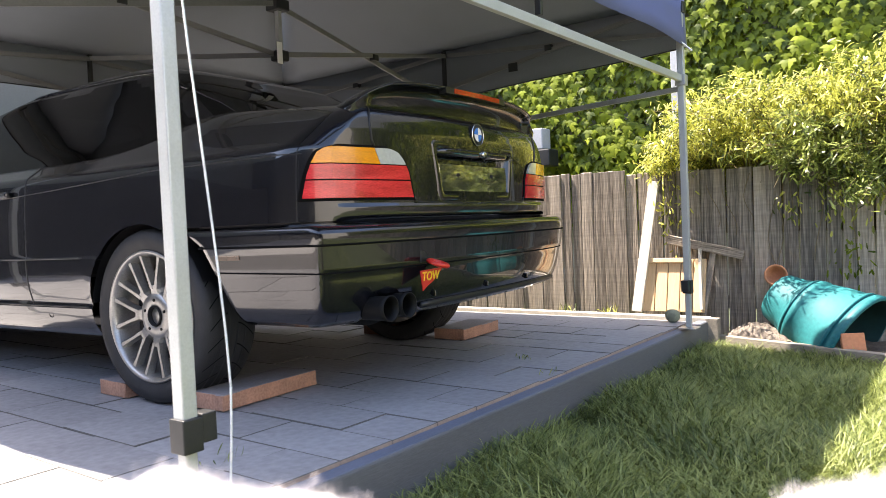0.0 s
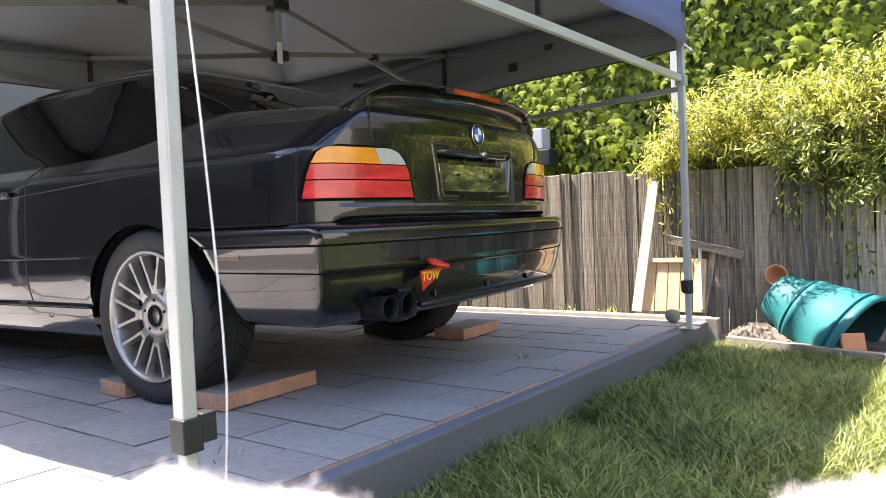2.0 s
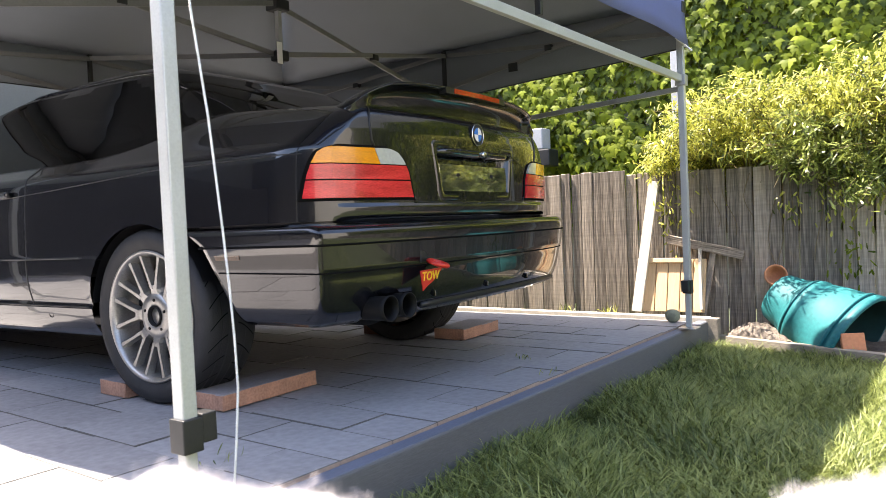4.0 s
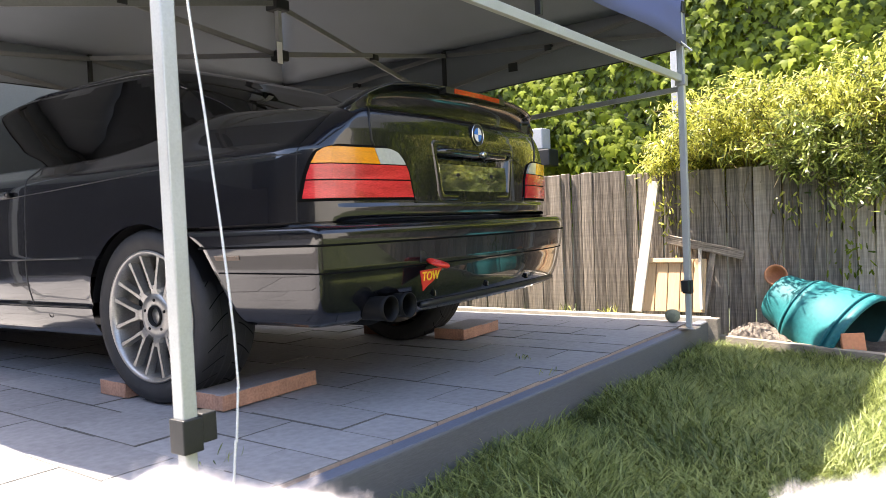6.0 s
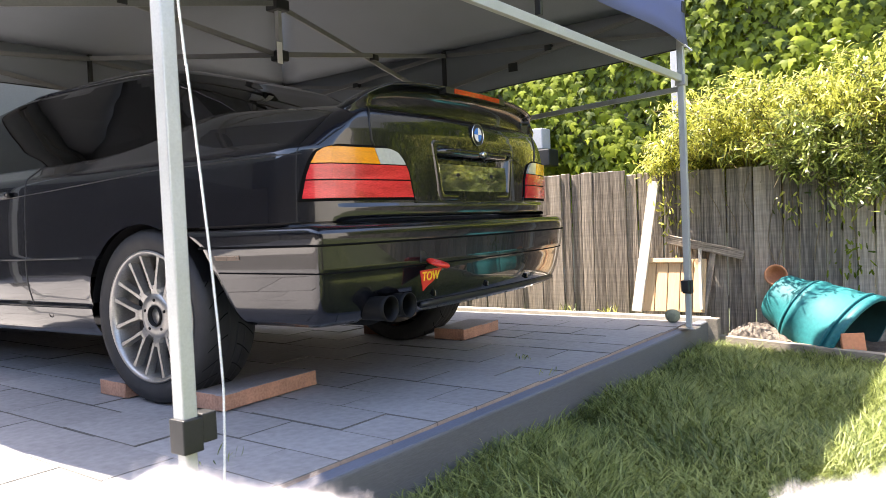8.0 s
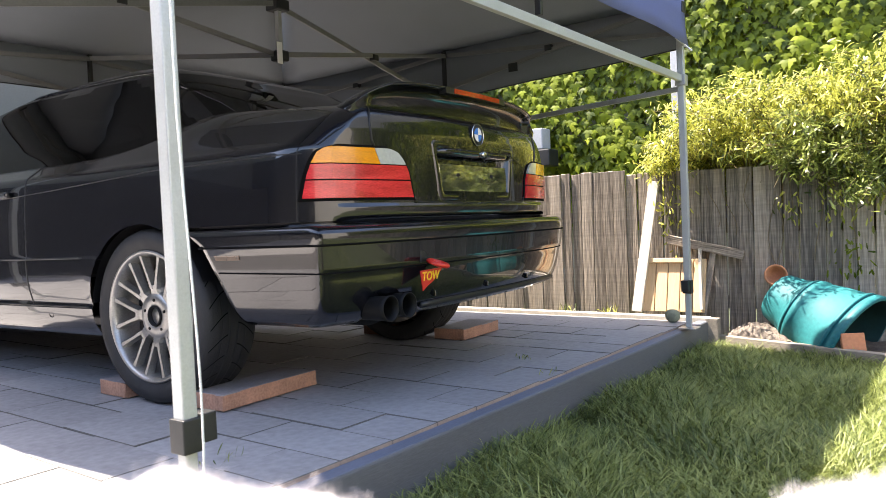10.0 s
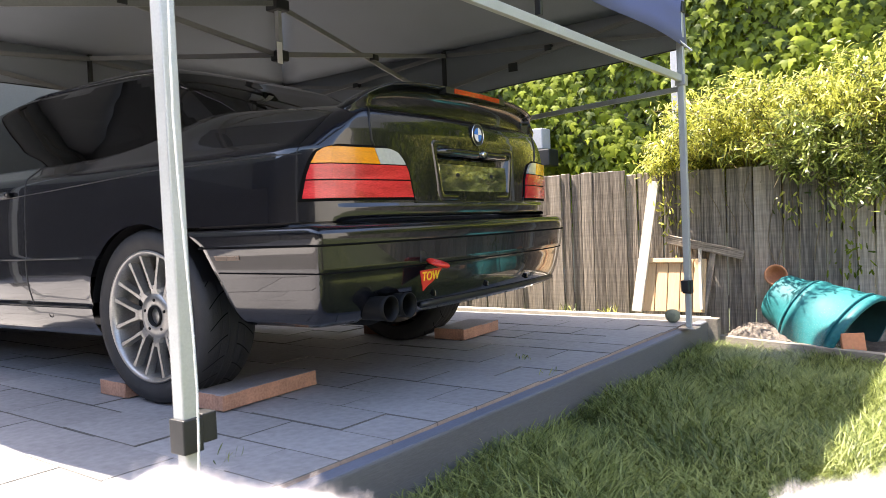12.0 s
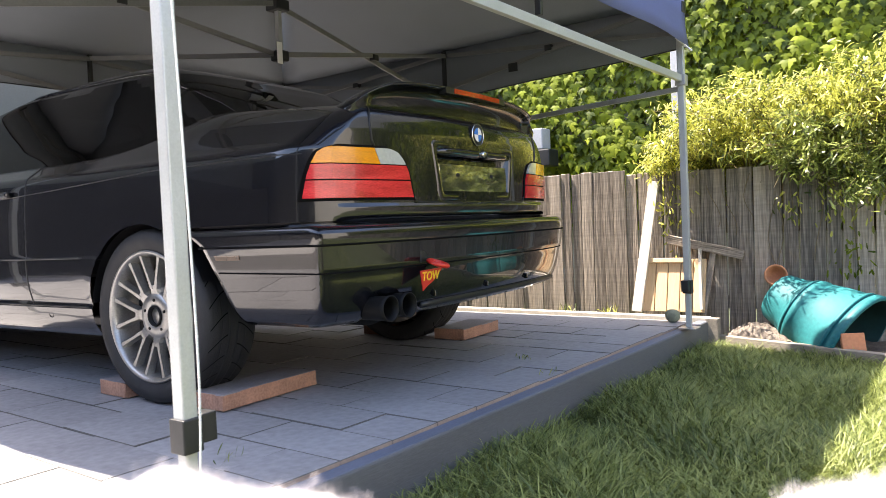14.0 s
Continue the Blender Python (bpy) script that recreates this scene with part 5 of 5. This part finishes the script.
def build_log():
    """A split, flaking slab of bark beside the edging."""
    vs, fs = [], []
    n, m = 70, 30
    mt, l = frame_m((1.90, -0.36), (1.755, -0.74))
    for i in range(n + 1):
        for j in range(m + 1):
            u, v = i / n, j / m
            h = 0.055 * math.sin(math.pi * min(1, u * 1.1) ** 0.7) * math.sin(math.pi * v) ** 0.6
            p = Vector((u * l * 1.02, 0.01 + v * 0.17, -0.115 + h + 0.022 * noise.noise((u * 5, v * 16, 1)) + 0.020 * abs(noise.noise((u * 9, v * 40, 5)))))
            vs.append(mt @ p)
    for i in range(n):
        for j in range(m):
            q = i * (m + 1) + j
            fs.append((q, q + 1, q + m + 2, q + m + 1))
    o = mesh_object("bark_slab", vs, fs, BARK, None, False)
    sm = o.modifiers.new("thick", "SOLIDIFY")
    sm.thickness = 0.02
    tagged(o, "flaking grey slab of old timber on the soil", "timber")


build_log()


def leaning_board(name, base, top, w, t, mat, label, category, wdir=Vector((0, 1, 0)), group=""):
    base, top = Vector(base), Vector(top)
    d = (top - base).normalized()
    wv = (wdir - d * wdir.dot(d)).normalized()
    nv = d.cross(wv)
    m = Matrix(((nv.x, wv.x, d.x, base.x), (nv.y, wv.y, d.y, base.y), (nv.z, wv.z, d.z, base.z), (0, 0, 0, 1)))
    bm = box_bm(-t / 2, t / 2, -w / 2, w / 2, 0, (top - base).length, 0.002)
    o = part(name, bm, mat)
    o.matrix_world = m
    return tagged(o, label, category, group) if label else o


def build_boards():
    leaning_board("plank", (1.965, 0.185, 0.008), (2.118, 0.105, 0.79), 0.062, 0.018, CREAM, "long cream-painted plank leaning on the fence", "plank")
    gate = thing("gate_panel", "small fresh pine batten gate leaning against the fence", "gate")
    lean = Matrix.Translation((1.99, 0, 0.010)) @ Matrix.Rotation(radians(13), 4, "Y")
    y = 0.155
    for k in range(5):
        w = 0.068
        b = part("batten", box_bm(-0.009, 0.009, y - w, y, 0.0, 0.315, 0.002), NEWPINE, gate)
        b.matrix_local = lean
        y -= w + 0.006
    r = part("top_rail", box_bm(-0.030, -0.0095, -0.12, 0.162, 0.290, 0.318, 0.003), NEWPINE, gate)
    r.matrix_local = lean
    for yy in (-0.12, -0.195):
        s = part("stile", box_bm(-0.012, 0.012, yy - 0.010, yy + 0.006, 0.0, 0.36, 0.002), TERRACOTTA if yy > -0.15 else CREAM, gate, "reddish stained edge batten" if yy > -0.15 else "pale edge batten")
        s.matrix_local = lean @ pose(-0.012, 0, 0, -4, 0, 0)
    leaning_board("old_board", (2.095, 0.02, 0.435), (2.095, -0.41, 0.335), 0.052, 0.03, PALING, "weathered grey board fixed slantwise across the fence", "board", Vector((0, 0, 1)))
    leaning_board("prop", (2.02, -0.19, -0.01), (2.11, -0.24, 0.37), 0.035, 0.02, PALING, "grey timber prop leaning on the fence", "board")
    V, F = lathe([(-0.036, 0.0), (-0.034, 0.018), (-0.022, 0.033), (0.0, 0.040), (0.018, 0.037), (0.032, 0.024), (0.036, 0.0)], 24, "z")
    V = [Vector(v) * (1 + 0.09 * noise.noise(Vector(v) * 30)) for v in V]
    o = mesh_object("stone", V, F, STONE, None, True)
    o.location = (1.64, -0.135, 0.036)
    tagged(o, "rounded greenish stone on the patio corner", "stone")


build_boards()


def build_vines():
    """Dry runners on the fence and a few hanging leafy shoots."""
    r = random.Random(9)
    for k, (y, z0, z1) in enumerate(((-0.575, 0.26, 0.66), (-0.60, 0.24, 0.60), (-0.34, 0.45, 0.72), (-0.45, 0.55, 0.80), (-0.80, 0.30, 0.75), (-0.25, 0.50, 0.75), (-0.02, 0.50, 0.80))):
        pts = [(FX - 0.014 - 0.01 * abs(math.sin(5 * t + k)), y + 0.03 * math.sin(4 * t + k * 2) + 0.02 * t, z0 + (z1 - z0) * t) for t in np.linspace(0, 1, 12)]
        o = tube_object("dry_vine", pts, 0.0022, STEM, None, 5)
        tagged(o, "thin dry vine runner on the fence palings", "vine", "dry vines")
    rs = np.random.RandomState(21)
    for (y, z, n, sp) in ((-0.97, 0.33, 40, 0.08), (-0.66, 0.62, 26, 0.06), (0.03, 0.62, 70, 0.10), (-0.86, 0.64, 50, 0.08), (-1.05, 0.66, 60, 0.08)):
        sh = thing("hanging_shoot", "dark green leafy shoot hanging down the fence", "shoot", "hanging shoots")
        pos = np.stack([FX - 0.02 - np.abs(rs.normal(0, .03, n)), y + rs.normal(0, sp * .6, n), z + rs.normal(0, sp, n)], 1)
        tips = unit(np.stack([rs.normal(-.2, .3, n), rs.normal(0, .5, n), rs.normal(-.8, .4, n)], 1))
        nr = unit(np.stack([rs.normal(-1, .3, n), rs.normal(0, .4, n), rs.normal(.4, .3, n)], 1))
        blades("leaves", pos, tips, nr, rs.uniform(.024, .044, n), rs.uniform(.008, .014, n), IVY if z < 0.5 else BUSHLEAF, 0.25, sh, "stuff")
        tube_object("cane", [(FX - 0.012, y + 0.02, z + sp * 3.2), (FX - 0.03, y, z + sp), (FX - 0.02, y - 0.01, z - sp)], 0.003, STEM, sh, 5)


build_vines()
# box added in place of a pale wall patch bare of ivy
box = part("wall_patch_box", box_bm(3.40, 3.56, 1.50, 1.66, 1.19, 1.37, 0.01), GREYBOX)
tagged(box, "pale box standing in for a bare patch of wall", "box")
# dark box added for the black area below it, no known part
vent = part("dark_wall_box", box_bm(3.38, 3.56, 1.43, 1.66, 1.04, 1.185, 0.01), BLACKPLASTIC)
tagged(vent, "plain dark box filling the dark area below the pale patch", "vent")


def build_weeds():
    rs = np.random.RandomState(6)
    for (x, y, n, h, lab) in ((-1.11, 0.17, 9, 0.035, "dry weed sprig in a paver joint"), (0.42, 0.12, 14, 0.022, "small green weed in a paver joint"), (1.90, 0.33, 26, 0.06, "yellow-flowered weed at the fence foot"), (1.93, 0.62, 22, 0.05, "dry weed tuft at the fence foot"), (0.16, -0.11, 6, 0.03, "single grass blade at the patio edge")):
        p = np.stack([x + rs.normal(0, .025, n), y + rs.normal(0, .025, n), np.full(n, 0.0)], 1)
        d = unit(np.stack([rs.normal(0, .5, n), rs.normal(0, .5, n), np.full(n, 1.0)], 1))
        u = unit(rs.normal(0, 1, (n, 3)) + np.array([0, 0, .2]))
        o = blades("weed", p, d, u, rs.uniform(h * .6, h * 1.2, n), np.full(n, 0.004), BUSHLEAF if x > 1.5 else GRASS, 0.3)
        tagged(o, lab, "weed", "weeds", "stuff")


build_weeds()


# ------------------------------------------------------------------ fleece before the lens
def build_fleece():
    stand = part("stand", box_bm(-0.13, 0.13, -0.13, 0.13, LAWN - 0.012, 0.440, 0.01), RAILWOOD)
    stand.matrix_world = pose(EYE[0] + 0.13, EYE[1] + 0.08, 0, 0, 0, 34.8)
    tagged(stand, "plain timber stand under a white fleece", "stand")
    rs = np.random.RandomState(15)
    R3 = Vector((0.5689, -0.8212, -0.0442))
    F3 = Vector((0.8206, 0.5704, 0.0))
    c0 = Vector((EYE[0], EYE[1], 0))
    n, m = 90, 26
    vs, fs = [], []

    def height(u, d):
        # two humps beside a hollow
        h = tab(u, ((-0.15, 0.470), (-0.112, 0.500), (-0.103, 0.518), (-0.094, 0.532), (-0.085, 0.534), (-0.076, 0.530), (-0.066, 0.5265), (-0.045, 0.5245), (-0.03, 0.520), (-0.018, 0.511), (0.02, 0.49), (0.089, 0.497), (0.102, 0.511), (0.110, 0.5178), (0.14, 0.5205), (0.19, 0.5185)))
        return h - 0.006 - 0.02 * ((d - 0.21) / 0.05) ** 2 + 0.0025 * noise.noise((u * 60, d * 60, 0)) + 0.0012 * noise.noise((u * 240, d * 240, 4))

    P, Nn = [], []
    for i in range(n + 1):
        for j in range(m + 1):
            u, d = -0.15 + 0.34 * i / n, 0.12 + 0.18 * j / m
            p = c0 + R3 * u + F3 * d
            p.z = height(u, d)
            vs.append(p)
            P.append(p)
    for i in range(n):
        for j in range(m):
            q = i * (m + 1) + j
            fs.append((q, q + m + 1, q + m + 2, q + 1))
    fl = thing("fleece", "fluffy white fleece in bright sun on a stand", "fleece")
    o = mesh_object("fleece_body", vs, fs, FLEECE, fl, True)
    k = 9000
    idx = rs.randint(0, len(vs), k)
    base = np.array([vs[t] for t in idx]) + rs.normal(0, .0012, (k, 3))
    d = unit(np.stack([rs.normal(0, .5, k), rs.normal(0, .5, k), np.full(k, 1.0)], 1))
    up = unit(rs.normal(0, 1, (k, 3)))
    blades("nap", base, d, up, rs.uniform(0.0015, 0.004, k), np.full(k, 0.0005), FLEECE, 0.4, fl, "stuff")


build_fleece()


# ------------------------------------------------------------------ swaying cord
ROPE_AT = Vector((-1.528, -0.2195, 0))
ROPE_SIDE = Vector((0.5708, -0.8211, 0))
ROPE_Z = (1.60, 1.022, 0.798, 0.338, 0.14, 0.015)
SWAY_T = (0, .2, .4, .6, .8, 1.0, 1.2, 1.4, 1.6, 1.8, 2.0, 2.2, 2.4, 2.6, 2.9, 3.2, 3.7, 4.2, 4.8,
          5.3, 5.5, 5.7, 5.9, 6.1, 6.3, 6.5, 6.7, 6.9, 7.1, 7.3, 7.5, 7.7, 7.9, 8.1, 8.2, 8.7, 9.2, 9.8,
          10.3, 10.5, 10.7, 11, 11.2, 11.5, 11.7, 12, 12.2, 12.5, 12.7, 13, 13.2, 13.5, 13.7, 14)
SWAY_A = (55, 58, 63, 65, 62, 71, 87, 91, 66, 52, 63, 68, 72, 74, 81, 70, 62, 74, 84,
          89, 57, 36, 50, 72, 66, 38, 35, 38, 29, 33, 36, 50, 49, 45, 43, 46, 36, 32,
          35, 32, 31, 33, 36, 37, 30, 30, 29, 25, 26, 30, 33, 39, 31, 36)
SWAY_B = (72, 75, 81, 82, 82, 89, 116, 117, 87, 66, 77, 89, 94, 98, 106, 95, 84, 98, 108,
          114, 77, 54, 70, 94, 88, 59, 43, 37, 30, 30, 46, 60, 65, 58, 49, 55, 40, 34,
          34, 34, 36, 32, 41, 40, 30, 27, 27, 21, 20, 27, 34, 39, 36, 41)
SWAY_C = (104, 114, 103, 99, 103, 117, 134, 136, 121, 95, 97, 121, 118, 126, 133, 128, 112, 124, 132,
          137, 126, 103, 108, 125, 126, 108, 71, 54, 47, 45, 71, 82, 94, 81, 73, 78, 60, 50,
          48, 48, 43, 44, 46, 51, 46, 42, 35, 25, 25, 35, 43, 43, 43, 47)
SWAY_D = (95, 100, 96, 91, 91, 102, 105, 109, 106, 87, 86, 105, 99, 105, 115, 110, 98, 106, 112,
          114, 117, 99, 95, 110, 116, 106, 68, 50, 44, 47, 65, 80, 86, 76, 69, 74, 56, 46,
          45, 37, 36, 35, 38, 42, 39, 36, 29, 24, 24, 29, 37, 36, 36, 39)
SEGS = 16
ROPE_LEN = (ROPE_Z[0] - ROPE_Z[-1]) / SEGS


def rope_point(k, z):
    """The cord's place at the k-th moment and height z."""
    xs = (0.020 + 0.2 * SWAY_A[k] / 1000, SWAY_A[k] / 1000, SWAY_B[k] / 1000, SWAY_C[k] / 1000, SWAY_D[k] / 1000, SWAY_D[k] / 1000 - 0.012)
    zs = ROPE_Z[::-1]
    v = xs[::-1]
    i = max(0, min(len(zs) - 2, int(np.searchsorted(zs, z)) - 1))
    t = (z - zs[i]) / (zs[i + 1] - zs[i])
    m0 = (v[i + 1] - v[max(i - 1, 0)]) / (zs[i + 1] - zs[max(i - 1, 0)])
    m1 = (v[min(i + 2, 5)] - v[i]) / (zs[min(i + 2, 5)] - zs[i])
    h = zs[i + 1] - zs[i]
    u = (2 * t ** 3 - 3 * t ** 2 + 1) * v[i] + (t ** 3 - 2 * t ** 2 + t) * h * m0 + (-2 * t ** 3 + 3 * t ** 2) * v[i + 1] + (t ** 3 - t ** 2) * h * m1
    p = ROPE_AT + ROPE_SIDE * u
    return Vector((p.x, p.y, z))


def build_rope():
    rope = thing("rope", "thin white twisted cord hanging beside the canopy leg", "rope")
    # two-strand twist
    bm_v, bm_f = [], []
    for ph in (0, math.pi):
        pts = [(0.0009 * math.cos(ph + 60 * t), 0.0009 * math.sin(ph + 60 * t), -(ROPE_LEN + 0.004) * t) for t in np.linspace(0, 1, 40)]
        V, F = tube(pts, 0.0017, 6)
        o = len(bm_v)
        bm_v += V
        bm_f += [tuple(k + o for k in f) for f in F]
    first = mesh_object("cord_piece", bm_v, bm_f, ROPE, rope, True)
    pieces = [first]
    for k in range(1, SEGS):
        o = new("cord_piece", first.data)
        o.parent = rope
        pieces.append(o)
    return pieces


ROPE_PIECES = build_rope()


# ------------------------------------------------------------------ exhaust haze
def build_haze():
    """Soft wavy veils of smoke, thinning out towards their edges."""
    m = bpy.data.materials.new("thin_exhaust_haze")
    m.use_nodes = True
    N, Lk = m.node_tree.nodes, m.node_tree.links
    N.remove(N["Principled BSDF"])
    t, d, mx = N.new("ShaderNodeBsdfTransparent"), N.new("ShaderNodeBsdfDiffuse"), N.new("ShaderNodeMixShader")
    d.inputs[0].default_value = (0.8, 0.82, 0.82, 1)
    tc, mp, gr, nz = N.new("ShaderNodeTexCoord"), N.new("ShaderNodeMapping"), N.new("ShaderNodeTexGradient"), N.new("ShaderNodeTexNoise")
    mp.inputs["Scale"].default_value = (2.2, 2.2, 3.4)
    gr.gradient_type = "SPHERICAL"
    nz.inputs["Scale"].default_value, nz.inputs["Detail"].default_value = 5.0, 4
    m1, m2 = N.new("ShaderNodeMath"), N.new("ShaderNodeMath")
    m1.operation = m2.operation = "MULTIPLY"
    m2.inputs[1].default_value = 0.32
    Lk.new(tc.outputs["Object"], mp.inputs[0])
    Lk.new(mp.outputs[0], gr.inputs[0])
    Lk.new(tc.outputs["Object"], nz.inputs["Vector"])
    Lk.new(gr.outputs["Fac"], m1.inputs[0])
    Lk.new(nz.outputs[0], m1.inputs[1])
    Lk.new(m1.outputs[0], m2.inputs[0])
    Lk.new(m2.outputs[0], mx.inputs[0])
    Lk.new(t.outputs[0], mx.inputs[1])
    Lk.new(d.outputs[0], mx.inputs[2])
    Lk.new(mx.outputs[0], N["Material Output"].inputs[0])
    haze = thing("exhaust_haze", "thin pale exhaust smoke drifting over the lawn", "smoke")
    out = []
    n = 22
    for k in range(6):
        V, F = [], []
        for i in range(n + 1):
            for j in range(n + 1):
                u, v = -0.45 + 0.9 * i / n, -0.29 + 0.58 * j / n
                V.append((u, 0.05 * math.sin(5 * u + k) + 0.10 * noise.noise((u * 3 + k * 7, v * 3, 0)) + 0.3 * (u * u + v * v), v))
        for i in range(n):
            for j in range(n):
                q = i * (n + 1) + j
                F.append((q, q + 1, q + n + 2, q + n + 1))
        o = mesh_object("puff", V, F, m, haze, True)
        o.visible_shadow = False
        out.append(o)
    return out


HAZE = build_haze()


def motions():
    for j, piece in enumerate(ROPE_PIECES):
        rows = []
        for k, t in enumerate(SWAY_T):
            a = rope_point(k, ROPE_Z[0] - ROPE_LEN * j)
            b = rope_point(k, ROPE_Z[0] - ROPE_LEN * (j + 1))
            q = (b - a).to_track_quat("-Z", "Y").to_matrix().to_4x4()
            rows.append((t, Matrix.Translation(a) @ q))
        walk(piece, rows)
    # the front valance stirs in the breeze
    rows = []
    hinge = Matrix.Translation(VALANCE_TOP) @ Matrix.Rotation(math.atan2(P2.y - P1.y, P2.x - P1.x), 4, "Z")
    for k in range(29):
        t = k * 0.5
        a = radians(1.6 * math.sin(2.1 * t + 1.3) + 1.1 * math.sin(4.3 * t))
        rows.append((t, hinge @ Matrix.Rotation(a, 4, "X") @ hinge.inverted()))
    walk(FRONT_VALANCE, rows)
    for j, puff in enumerate(HAZE):
        home = Vector((0.0, 0.30 + 0.03 * j, 0.775))
        goal = Vector((0.40 + 1.05 * j / 5, -0.60 - 0.10 * (j % 3), -0.04 + 0.04 * (j % 2)))
        pipe = Vector((-0.40, 0.20, 0.50))
        drift = goal + Vector((0.28, -0.06, 0.03))
        low = drift + Vector((0.25, -0.05, -0.55))
        turn = -30 + 12 * (j % 3)
        t0 = 11.40 - 0.02 * j
        walk(puff, [(0.0, pose(*home, 90, 0, 0)), (11.1, pose(*home, 90, 0, 0)), (t0, pose(*pipe, 60, 0, turn / 2)), (t0 + 0.14, pose(*goal, 8, 0, turn)),
                    (11.75, pose(*drift, 4, 5, turn + 6)), (12.12 + 0.05 * j, pose(*low, 0, 8, turn + 10)), (14.0, pose(low.x, low.y, low.z - 0.3, 0, 8, turn + 12))])


motions()
